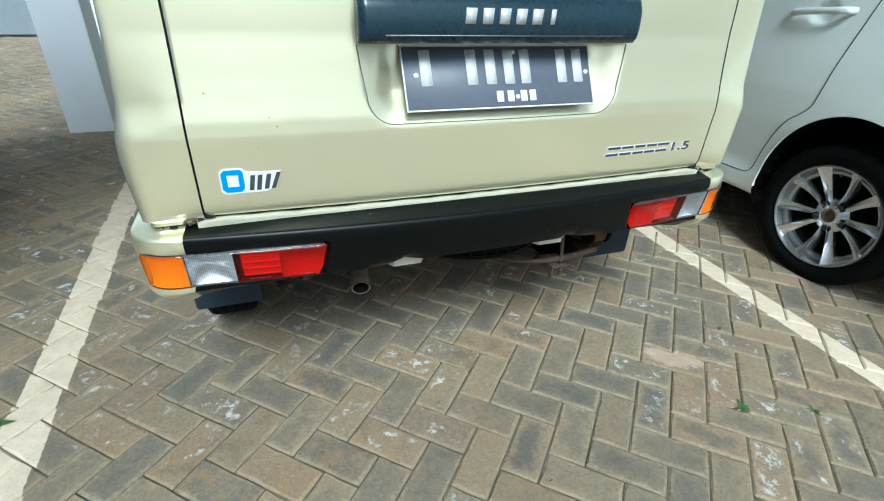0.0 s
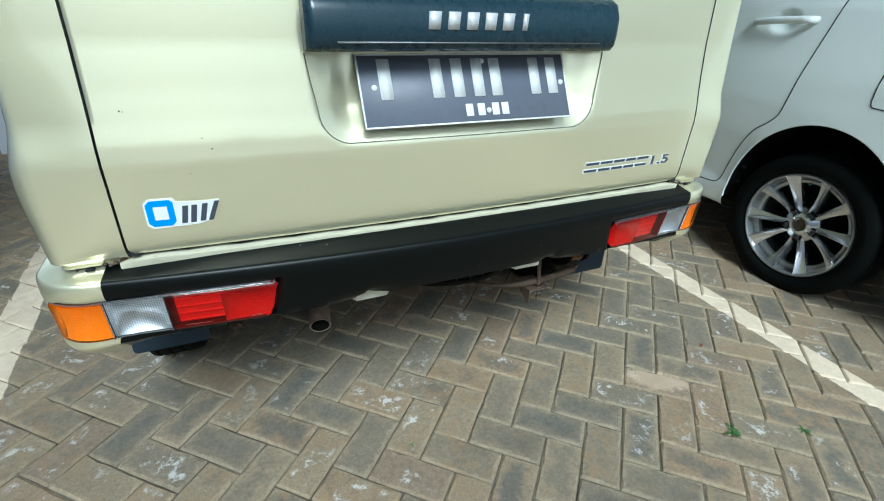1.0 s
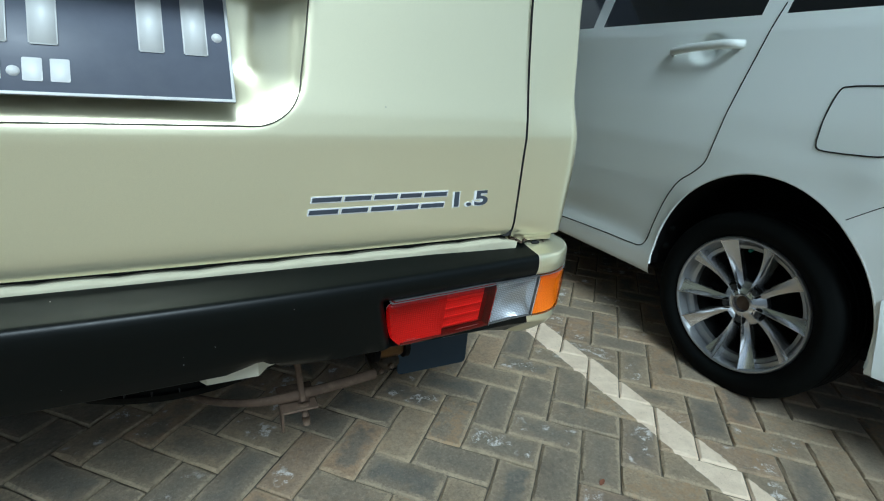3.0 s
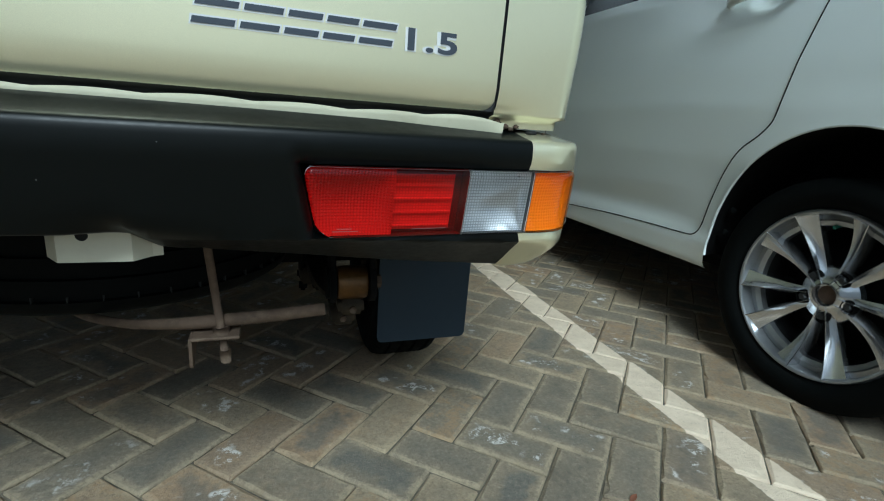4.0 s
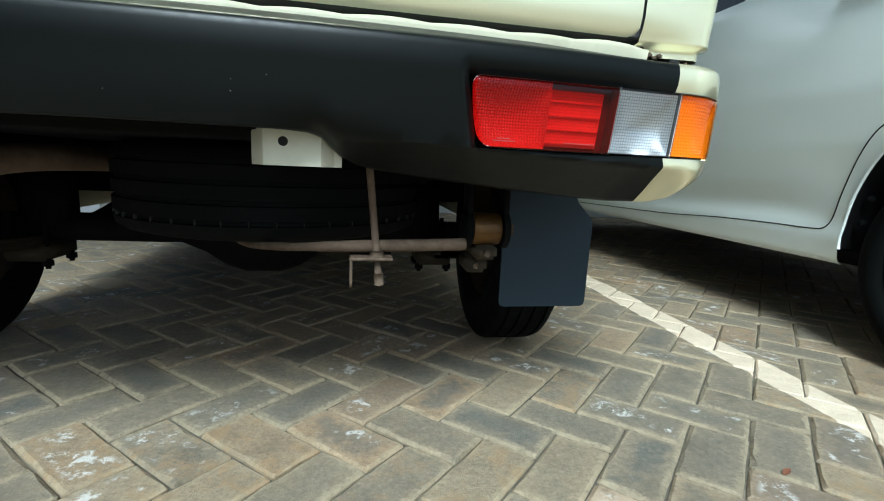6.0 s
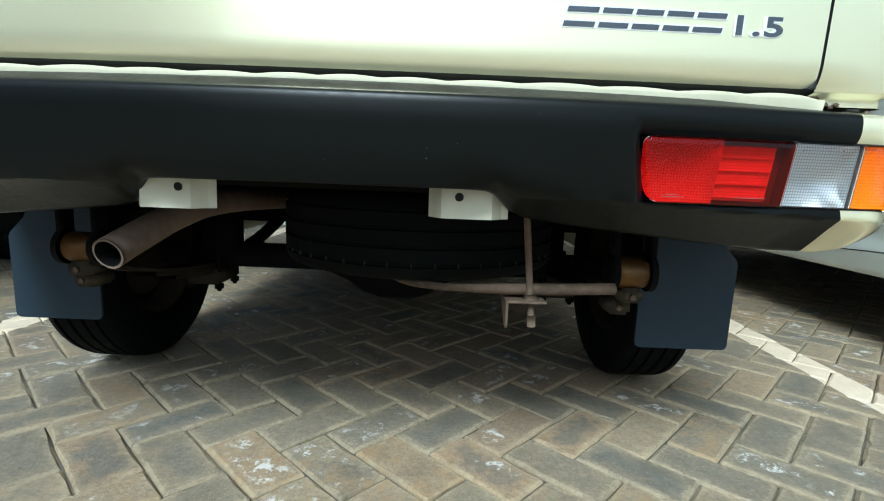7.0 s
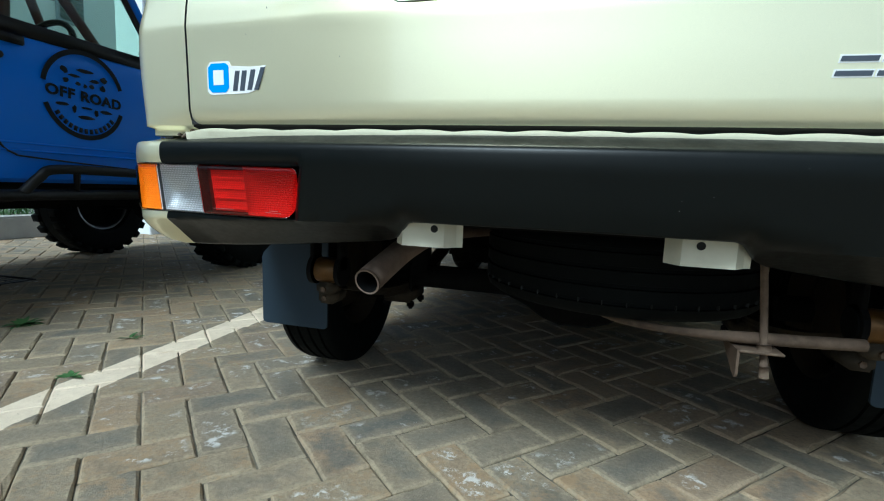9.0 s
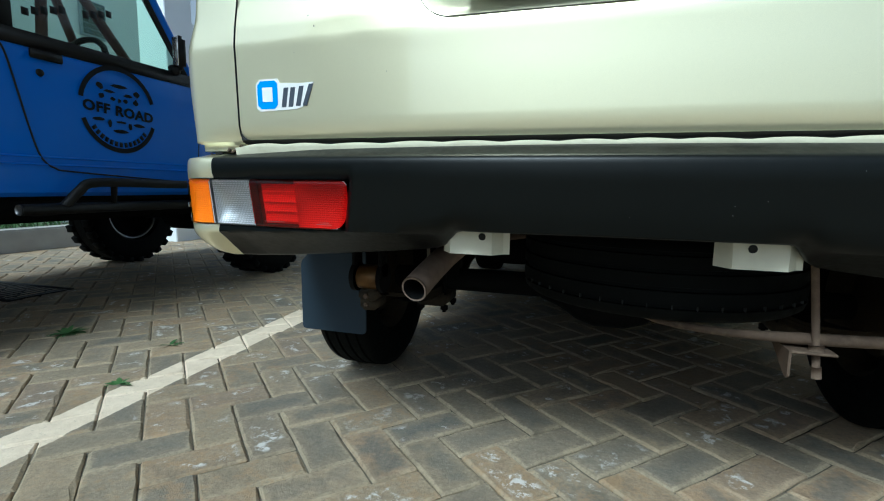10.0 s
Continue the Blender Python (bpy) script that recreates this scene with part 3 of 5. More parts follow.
def tail_lamp(sign):
    mid = (LAMP_Z0 + LAMP_Z1) / 2

    def bowl(c0, c1, deep):
        return lambda c, z: deep * max(0.0, 1 - ((z - mid) / 0.0415) ** 2) * max(0.0, 1 - (2 * (c - c0) / (c1 - c0) - 1) ** 2) ** 0.5

    side = part("tail_lamp", lamp_plate(lambda z: lamp_inner(z) + 0.002, 0.512, LAMP_Z0 + 0.002, LAMP_Z1 - 0.002, 0.004, sign, 30, 30, bowl(0.405, 0.512, 0.018)), FLUTE_DIM, van, "tail lamp with red, clear and amber lenses")
    part("lamp_floor", lamp_plate(0.512, 0.5925, LAMP_Z0 + 0.006, LAMP_Z1 - 0.008, 0.015, sign, 10, 6), DIM, side)
    part("lamp_well", lamp_plate(0.510, 0.6034, LAMP_Z0 + 0.002, LAMP_Z1 - 0.002, 0.017, sign, 10, 6), WELL, side)
    # prism shelves: their tops catch the light from above
    for k in (0.24, 0.44, 0.64, 0.84):
        z = LAMP_Z1 - 0.085 * k
        sheet = [[bumper_point(sign * c, z + h, d) for d, h in ((0.014, -0.002), (0.014, 0.0004), (0.0120, 0.0004), (0.0120, -0.002))] for c in np.linspace(0.514, 0.590, 9)]
        part("reflector_bar", raw(*grid(sheet, close=True), smooth=False), FLUTE, side)
    part("reflector", lamp_plate(0.6043, 0.6972, LAMP_Z0 + 0.002, LAMP_Z1 - 0.002, 0.004, sign, 24, 24, bowl(0.6043, 0.6972, 0.021)), BOWL, side, "silvered reflector bowl")
    part("reflector", lamp_plate(0.6982, LAMP_END - 0.002, LAMP_Z0 + 0.002, LAMP_Z1 - 0.002, 0.002, sign, 16, 24, bowl(0.690, 0.790, 0.008)), FLUTE, side)
    edge = lambda k: lambda c, z: (0.016 if k and c - lamp_inner(z) < 0.0015 else 0.0) + 0.0025 * max(0, 1 - (z - LAMP_Z0) / 0.007) ** 2 + 0.0065 * max(0, 1 - (LAMP_Z1 - z) / 0.009) ** 2
    lenses = [part("red_lens", lamp_plate(lambda z: lamp_inner(z) + 0.001, 0.603, LAMP_Z0, LAMP_Z1, -0.003, sign, 60, 24, edge(1)), RED, side, "red ribbed lens"),
              part("clear_lens", lamp_plate(0.6045, 0.697, LAMP_Z0, LAMP_Z1, -0.003, sign, 10, 24, edge(0)), CLEAR, side, "clear ribbed reversing lens"),
              part("amber_lens", lamp_plate(0.6985, LAMP_END, LAMP_Z0, LAMP_Z1, -0.003, sign, 14, 24, edge(0)), AMBER, side, "amber indicator lens")]
    for lens in lenses:
        lens.visible_shadow = False
    for c in (0.6038, 0.6978):
        part("lens_divider", lamp_plate(c - 0.0006, c + 0.0006, LAMP_Z0, LAMP_Z1, -0.0032, sign, 2, 4), STEEL, side)
        part("divider_wall", raw(*grid([[bumper_point(sign * c, z, d) for d in (-0.001, 0.017)] for z in (LAMP_Z0, LAMP_Z1)])), WELL, side)
    for z in (LAMP_Z0 + 0.0012, LAMP_Z1 - 0.0012):
        part("lamp_wall", raw(*grid([[bumper_point(sign * c, z, d) for d in (-0.001, 0.017)] for c in np.linspace(lamp_inner(z) + 0.002, LAMP_END - 0.002, 24)])), WELL, side)
    # moulded lines of tiny writing, as bars
    for c0, c1, z in ((0.445, 0.462, 0.5165), (0.440, 0.470, 0.5135), (0.535, 0.580, 0.5150)):
        part("moulded_mark", lamp_plate(c0, c1, z, z + 0.0010, -0.0034, sign, 6, 1), MARK, side)


tail_lamp(-1)
tail_lamp(1)

# cream ledge with a wavy edge between tailgate and bumper
LEDGE = simple("dusty_gold_paint", (0.47, 0.45, 0.33), 0.6, 0, 40, 0.10, 0.05, dust=0.45, dust_color=(0.30, 0.27, 0.19), spec=0.2)
xs = np.linspace(-0.66, 0.66, 221)
wave = [0.0026 * abs(math.sin(x * 35 + 0.5 * math.sin(x * 9))) - 0.0008 + 0.0006 * math.sin(x * 21 + 1) - 0.007 * max(0.0, (abs(x) - 0.635) / 0.025) for x in xs]
ledge = grid([[(x, 0.0182 + 0.020 * (x / 0.66) ** 2 + 0.008, 0.626) for x in xs],
              [(x, 0.0182 + 0.020 * (x / 0.66) ** 2 + 0.004, 0.6455) for x in xs],
              [(x, 0.0182 + 0.020 * (x / 0.66) ** 2 + 0.006, 0.6500 + w) for x, w in zip(xs, wave)],
              [(x, 0.0182 + 0.020 * (x / 0.66) ** 2 + 0.036, 0.6492 + w) for x, w in zip(xs, wave)]])
part("tailgate_ledge", raw(*ledge), LEDGE, van, "cream painted ledge with a wavy edge")

STICKSILVER = simple("badge_silver", (0.62, 0.63, 0.64), 0.4, 0.2, 40, 0.05)
# the gate's lower corners are rounded: the gap widens there
for sx in (-1, 1):
    bend = [(sx * (0.6274 + 0.014 * math.cos(a)), 0.673 - 0.014 * math.sin(a)) for a in np.linspace(0, math.pi / 2, 8)]
    part("tailgate_seal", raw(*prism([(sx * 0.6425, 0.673), *bend, (sx * 0.6274, 0.658), (sx * 0.6425, 0.658)], 0.0385, 0.0460)), SEAM, van)
# number plate hollow: handle bar and plate
gar = [(0.0, 0.0), (0.046, 0.0), (0.056, 0.010), (0.060, 0.030), (0.058, 0.062), (0.046, 0.085), (0.020, 0.096), (0.0, 0.097)]
rows = []
for x in steps((-0.316, -0.300, 0.004), (-0.300, 0.300, 0.05), (0.300, 0.316, 0.004)):
    k = math.sqrt(max(0.0, 1 - max(0, (abs(x) - 0.300) / 0.0165) ** 2)) * 0.35 + 0.65
    rows.append([(x, 0.052 - d * k, 0.990 + z) for d, z in gar])
lot = grid(rows)
lot[1].extend([tuple(range(8)), tuple(range(len(lot[0]) - 8, len(lot[0])))])
garnish = part("handle_garnish", sharp(raw(*lot), 60), GARNISH, van, "dark blue-black plastic garnish over the number plate")
part("bright_strip", raw(*box(-0.268, 0.268, -0.0075, -0.004, 1.0035, 1.0065, 0.0006, 1)), STEEL, garnish, "thin bright strip")
# maker's name drawn as plain silver shapes
for k in range(6):
    x = -0.099 + k * 0.0365
    w = 0.011 if k < 5 else 0.005
    part("badge_shape", raw(*prism([(x - w, 1.0265), (x + w, 1.0265), (x + w + 0.002, 1.055), (x - w + 0.002, 1.055)], -0.0095, -0.005)), STICKSILVER, garnish, "silver badge shape")

PLATE = simple("plate_enamel", (0.115, 0.126, 0.160), 0.38, 0.0, 50, 0.12, 0.03, dust=0.12, dust_color=(0.16, 0.16, 0.16), spec=0.25)
PLATEWHITE = simple("plate_white", (0.72, 0.73, 0.72), 0.4, 0.0, 50, 0.06)
tilt = Matrix.Translation((0, -0.002, 0.8595)) @ Matrix.Rotation(radians(-28), 4, "X")


def on_plate(lot):
    return raw(*moved(lot, tilt))


plate = part("number_plate", on_plate(box(-0.2255, 0.2255, -0.001, 0.001, 0.0, 0.137, 0.0008, 1)), PLATE, van, "dark grey embossed number plate with a white rim")
for x0, x1, z0, z1 in ((-0.2255, 0.2255, 0.0, 0.0035), (-0.2255, 0.2255, 0.1335, 0.137), (-0.2255, -0.222, 0.0035, 0.1335), (0.222, 0.2255, 0.0035, 0.1335)):
    part("plate_rim", on_plate(box(x0, x1, -0.0025, -0.001, z0, z1, 0.0006, 1)), PLATEWHITE, plate)
for x in (-0.175, -0.072, -0.028, 0.016, 0.056, 0.148, 0.190):
    part("plate_bar", on_plate(box(x - 0.012, x + 0.012, -0.0032, -0.001, 0.052, 0.127, 0.0012, 2)), PLATEWHITE, plate, "plain white bar")
for x in (-0.012, 0.014, 0.046, 0.068):
    part("plate_bar", on_plate(box(x - 0.008, x + 0.008, -0.003, -0.001, 0.014, 0.038, 0.001, 1)), PLATEWHITE, plate, "plain white bar")
for x, z in ((-0.197, 0.075), (0.212, 0.075), (0.030, 0.122), (0.031, 0.024)):
    bolt = lathe([(0.0035, 0.0), (0.003, 0.004), (0.0, 0.0055)], 12)
    part("plate_bolt", on_plate(moved(bolt, Matrix.Translation((x, -0.001, z)) @ Matrix.Rotation(radians(-90), 4, "Z"))), PLATEWHITE, plate)

# mud flaps
for sx, y, u, z in ((1, 0.355, 0.573, 0.195), (-1, 0.425, 0.584, 0.186)):
    out = [(u, z + 0.010), (u + 0.003, z + 0.003), (u + 0.010, z), (u + 0.181, z), (u + 0.188, z + 0.003), (u + 0.191, z + 0.010), (u + 0.193, z + 0.180), (u + 0.189, z + 0.190), (u + 0.158, z + 0.222), (u + 0.152, z + 0.235), (u + 0.152, 0.50), (u, 0.50)]
    out = [(sx * a, b) for a, b in out]
    part("mud_flap", raw(*prism(out, y, y + 0.006), smooth=False), FLAP, van, "dark navy rubber mud flap")

# brackets of the bumper
for x, w in ((-0.209, 1.0), (0.201, 1.0)):
    prof = [(-0.056, 0.026), (-0.053, 0.022), (-0.041, 0.004), (-0.038, 0.0), (0.031, 0.0), (0.034, 0.004), (0.046, 0.020), (0.056, 0.024)]
    rws = [[(x + a * w, 0.043 + b + (0.03 if z > 0.52 else 0), z - (0.003 if abs(a) > 0.05 and z > 0.5 else 0)) for a, b in prof] for z in (0.472, 0.476, 0.515, 0.545)]
    me = raw(*grid(rws))
    sharp(me, 30)
    br = part("bumper_bracket", me, CREAM, van, "cream painted steel bumper bracket")
    part("bracket_base", raw(*box(x - 0.040 * w, x + 0.030 * w, 0.050, 0.075, 0.4725, 0.475, 0.001, 1)), CREAM, br)
    hole = lathe([(0.0, 0.0060), (0.0, 0.0)], 16)
    part("bolt_hole", raw(*moved(hole, Matrix.Translation((-0.194 if x < 0 else 0.187, 0.0424, 0.5015)) @ Matrix.Rotation(radians(90), 4, "Z"))), SEAM, br)


def tyre_profile(r, rim, w, grooves=4, depth=0.007):
    """(along, radius) across a tyre of outer radius r on a rim of that radius."""
    h = w / 2
    prof = [(-h * 0.72, rim), (-h * 0.95, rim + 0.02), (-h, (r + rim) / 2), (-h * 0.98, r - 0.034), (-h * 0.92, r - 0.016), (-h * 0.82, r - 0.005)]
    span = h * 0.78
    for g in range(grooves):
        a = -span + 2 * span * (g + 0.5) / grooves
        gw = 0.0045
        prof += [(a - gw, r - 0.001), (a - gw * 0.7, r - depth), (a + gw * 0.7, r - depth), (a + gw, r - 0.001)]
    prof += [(h * 0.82, r - 0.005), (h * 0.92, r - 0.016), (h * 0.98, r - 0.034), (h, (r + rim) / 2), (h * 0.95, rim + 0.02), (h * 0.72, rim)]
    return prof


def steel_wheel(parent, at, r, rim, w, out):
    hub = part("wheel", sharp(raw(*moved(lathe(tyre_profile(r, rim, w), 64), Matrix.Translation(at))), 40), RUBBER, parent, "black tyre on a steel wheel")
    disc = [(out * w * 0.36, rim + 0.004), (out * w * 0.30, rim - 0.012), (out * w * 0.05, rim - 0.02), (out * w * 0.05, rim * 0.75), (out * w * 0.22, rim * 0.5), (out * w * 0.22, 0.03), (out * w * 0.30, 0.0)]
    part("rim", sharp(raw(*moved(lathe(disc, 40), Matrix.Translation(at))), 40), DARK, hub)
    inner = [(-out * w * 0.36, rim + 0.004), (-out * w * 0.30, rim - 0.012), (out * w * 0.05, rim - 0.02)]
    part("rim_well", raw(*moved(lathe(inner, 40), Matrix.Translation(at))), DUSTY, hub)
    part("brake_drum", sharp(raw(*moved(lathe([(-out * w * 0.10, 0.0), (-out * w * 0.10, 0.118), (-out * w * 0.02, 0.124), (out * w * 0.06, 0.124)], 36), Matrix.Translation(at))), 30), DUSTY, hub)
    return hub


for sx in (-1, 1):
    for y in (0.745, 2.72):
        steel_wheel(van, (sx * 0.69, y, 0.292), 0.292, 0.172, 0.165, sx)
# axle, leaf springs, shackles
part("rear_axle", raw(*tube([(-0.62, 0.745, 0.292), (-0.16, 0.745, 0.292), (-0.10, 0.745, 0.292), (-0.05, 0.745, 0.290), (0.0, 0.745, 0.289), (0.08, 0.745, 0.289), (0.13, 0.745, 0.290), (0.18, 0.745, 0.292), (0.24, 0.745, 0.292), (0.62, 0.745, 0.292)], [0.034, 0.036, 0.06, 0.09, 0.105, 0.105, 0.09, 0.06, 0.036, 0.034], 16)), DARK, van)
for sx in (-1, 1):
    for k in range(3):
        y0, y1 = ((0.235 if sx > 0 else 0.28), 1.35) if k == 0 else (0.34 + 0.08 * k, 1.15 - 0.08 * k)
        line = [(sx * 0.485, y, 0.262 + 0.085 * ((y - 0.78) / 0.55) ** 2 - 0.009 * k + 0.01) for y in np.linspace(y0, y1, 14)]
        rws = [[(x - 0.028, y, z), (x + 0.028, y, z), (x + 0.028, y, z - 0.008), (x - 0.028, y, z - 0.008)] for x, y, z in line]
        part("leaf_spring", raw(*grid(rws, close=True), smooth=False), DUSTY, van)
    xb, yb, zb = sx * 0.497, (0.221 if sx > 0 else 0.269), 0.376
    bush = lathe([(-0.024, 0.0), (-0.024, 0.026), (-0.018, 0.028), (0.018, 0.028), (0.024, 0.026), (0.024, 0.0)], 24)
    part("shackle_bush", sharp(raw(*moved(bush, Matrix.Translation((xb, yb, zb)))), 40), BUSH, van, "rusty yellow spring shackle bush")
    for dx in (sx * 0.043,):
        nut = lathe([(-0.006, 0.0), (-0.006, 0.0115), (0.006, 0.0115), (0.006, 0.0)], 6)
        part("shackle_nut", sharp(raw(*moved(nut, Matrix.Translation((xb + dx, yb, zb)))), 30), RUST, van)
    for dx in (-0.032, 0.032):
        plate_lot = moved(lathe([(-0.005, 0.0), (-0.005, 0.033), (0.005, 0.033), (0.005, 0.0)], 24), Matrix.Translation((xb + dx, yb, zb)))
        part("shackle_plate", sharp(raw(*plate_lot), 40), DARK, van)
        part("shackle_link", raw(*box(xb + dx - 0.005, xb + dx + 0.005, yb - 0.018, yb + 0.018, zb, 0.47, 0.002, 1)), DARK, van)
    for dx, rr in ((-0.030, 0.031), (-0.038, 0.026)):
        part("eye_rubber", sharp(raw(*moved(lathe([(-0.003, 0.0), (-0.003, rr), (0.003, rr), (0.003, 0.0)], 24), Matrix.Translation((xb + dx, yb, zb)))), 40), RUBBER, van)
    part("eye_clamp", raw(*join(box(xb - 0.022, xb + 0.020, yb - 0.020, yb + 0.040, zb - 0.052, zb - 0.026, 0.006), box(xb - 0.030, xb + 0.010, yb + 0.005, yb + 0.070, zb - 0.080, zb - 0.050, 0.006))), DUSTY, van, "dusty leaf spring clamp")
    for bx, by, bz, br in ((xb, yb - 0.026, zb - 0.040, 0.0065), (xb - 0.012, yb + 0.001, zb - 0.066, 0.006)):
        part("clamp_bolt", raw(*tube([(bx, by, bz), (bx, by + 0.010, bz)], br, 6)), RUST, van)
    part("spring_clamp", raw(*box(sx * 0.485 - 0.045, sx * 0.485 + 0.045, 0.675, 0.815, 0.215, 0.255, 0.006)), DUSTY, van)
    for yy in (0.695, 0.795):
        for dx in (-0.038, 0.038):
            part("clamp_bolt", raw(*tube([(sx * 0.485 + dx, yy, 0.195), (sx * 0.485 + dx, yy, 0.33)], 0.006, 8)), DARK, van)
            part("clamp_nut", raw(*tube([(sx * 0.485 + dx, yy, 0.202), (sx * 0.485 + dx, yy, 0.216)], 0.012, 6)), DARK, van)

# spare wheel slung under the floor, its carrier bar, hook and bolt
spare = part("spare_tyre", sharp(raw(*moved(lathe(tyre_profile(0.29, 0.172, 0.160), 64), Matrix.Translation((0.115, 0.475, 0.425)) @ Matrix.Rotation(radians(90), 4, "Y"))), 40), RUBBER, van, "black spare tyre slung under the floor")
slot_me = raw(*box(-0.0009, 0.0009, -0.2884, -0.280, -0.052, -0.032, 0.0005, 1))
slot_mat = simple("dusty_slot", (0.013, 0.014, 0.013), 0.8)
for k in range(44):
    ob = part("tread_slot", slot_me, slot_mat, spare)
    ob.matrix_basis = Matrix.Translation((0.115, 0.475, 0.425)) @ Matrix.Rotation(2 * math.pi * k / 44, 4, "Z")
part("carrier_bar", raw(*tube(smooth_line([(0.446, 0.150, 0.360), (0.34, 0.138, 0.358), (0.24, 0.140, 0.355), (0.16, 0.185, 0.346), (0.09, 0.27, 0.338), (0.04, 0.42, 0.337), (0.0, 0.70, 0.337)], 6), [0.0095] * 10 + [0.0090, 0.0085, 0.0080, 0.0075, 0.0070] + [0.0065] * 22, 12)), RUST, van, "rusty spare wheel carrier bar")
part("carrier_bolt", raw(*join(tube([(0.292, 0.128, 0.50), (0.310, 0.126, 0.318)], 0.0055, 10), tube([(0.3105, 0.126, 0.318), (0.312, 0.126, 0.300)], 0.0075, 6), tube([(0.307, 0.126, 0.352), (0.308, 0.126, 0.342)], 0.011, 6))), RUST, van, "rusty threaded carrier bolt")
claw = [(0.112, 0.343), (0.112, 0.304), (0.116, 0.299), (0.122, 0.300), (0.190, 0.339), (0.190, 0.343)]
k = len(claw)
hook_lot = ([(x, y, z) for x in (0.268, 0.272) for y, z in claw], [tuple(range(k)), tuple(range(k, 2 * k))[::-1]] + [(i, i + k, (i + 1) % k + k, (i + 1) % k) for i in range(k)])
hook_lot = join(hook_lot, box(0.270, 0.331, 0.110, 0.192, 0.339, 0.3435, 0.0015, 1))
part("carrier_hook", raw(*hook_lot, smooth=False), RUST, van, "rusty bent steel hook plate")

# exhaust
pipe = smooth_line([(-0.325, 0.085, 0.397), (-0.317, 0.15, 0.418), (-0.303, 0.24, 0.445), (-0.285, 0.36, 0.462), (-0.25, 0.6, 0.46), (-0.1, 1.0, 0.45)], 8)
lot = tube(pipe, 0.0245, 20, caps=False)
inn = tube(pipe[:12], 0.0208, 20, caps=False)
ring = len(lot[0])
bore = inn
lot = join(lot, ([], []))
lot[0].extend(inn[0][:20])
lot[1].extend([(k, (k + 1) % 20, ring + (k + 1) % 20, ring + k) for k in range(20)])
part("exhaust_pipe", raw(*lot), PIPE, van, "rusty exhaust tail pipe")
part("pipe_bore", raw(bore[0], [f[::-1] for f in bore[1]] + [tuple(range(len(bore[0]) - 20, len(bore[0])))]), DARK, van)
# sills, valance, tank and crossmember added to block light and gaps under the van
for sx in (-1, 1):
    part("side_sill", raw(*box(sx * 0.735 - 0.03, sx * 0.735 + 0.03, 1.13, 2.36, 0.27, 0.53, 0.015)), GOLD, van)
part("front_valance", raw(*box(-0.66, 0.66, 3.46, 3.60, 0.24, 0.53, 0.03)), GOLD, van)
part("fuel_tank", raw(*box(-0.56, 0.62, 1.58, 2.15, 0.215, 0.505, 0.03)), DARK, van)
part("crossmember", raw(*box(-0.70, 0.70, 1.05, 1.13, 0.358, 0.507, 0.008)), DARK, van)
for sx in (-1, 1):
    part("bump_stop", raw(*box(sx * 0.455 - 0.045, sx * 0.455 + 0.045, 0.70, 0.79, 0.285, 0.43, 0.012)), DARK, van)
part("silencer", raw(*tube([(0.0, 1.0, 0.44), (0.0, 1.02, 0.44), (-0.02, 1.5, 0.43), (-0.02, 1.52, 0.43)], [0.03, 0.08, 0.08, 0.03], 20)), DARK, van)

# stickers: drawn as plain shapes in their colours
STICKDARK = simple("sticker_charcoal", (0.050, 0.060, 0.080), 0.4, 0, 40, 0.1)
STICKBLUE = simple("sticker_blue", (0.02, 0.27, 0.80), 0.35, 0, 40, 0.08)
STICKWHITE = simple("sticker_white", (0.75, 0.75, 0.74), 0.4, 0, 40, 0.05)


def rear_y(x, z):
    return 0.020 + 0.018 * (x / 0.66) ** 2 + lerp_table(GATE_OFF, z)


def decal(name, outline, lift, material, parent, label=""):
    """A thin flat shape that lies on the tailgate."""
    front = [(x, rear_y(x, z) - lift - 0.0004, z) for x, z in outline]
    back = [(x, rear_y(x, z) - lift + 0.0008, z) for x, z in outline]
    k = len(outline)
    return part(name, raw(front + back, [tuple(range(k))] + [(i, i + k, (i + 1) % k + k, (i + 1) % k) for i in range(k)], smooth=False), material, parent, label)

# plain shapes for the sticker at the tailgate's lower left corner
sticker_base = decal("sticker", [(-0.602, 0.712), (-0.602, 0.752), (-0.594, 0.760), (-0.557, 0.760), (-0.552, 0.752), (-0.513, 0.750), (-0.484, 0.751), (-0.487, 0.742), (-0.506, 0.712), (-0.520, 0.708), (-0.594, 0.706)], 0.0006, STICKWHITE, van, "blue, black and white sticker shapes")
decal("sticker_block", [(-0.562, 0.757), (-0.592, 0.757), (-0.599, 0.750), (-0.599, 0.717), (-0.592, 0.710), (-0.564, 0.710), (-0.557, 0.717), (-0.557, 0.752)], 0.0012, STICKBLUE, sticker_base, "plain blue shape")
decal("sticker_slot", [(-0.588, 0.722), (-0.567, 0.722), (-0.567, 0.746), (-0.588, 0.746)], 0.0018, STICKWHITE, sticker_base, "white hollow of the blue shape")
for x, z0, z1, w, lean in ((-0.545, 0.712, 0.744, 0.0045, 0.006), (-0.531, 0.712, 0.744, 0.0045, 0.006), (-0.516, 0.713, 0.745, 0.0045, 0.008), (-0.503, 0.713, 0.748, 0.0040, 0.014)):
    decal("sticker_stroke", [(x - w, z0), (x + w, z0), (x + w + lean, z1), (x - w + lean, z1)], 0.0012, STICKDARK, sticker_base, "plain charcoal shape")
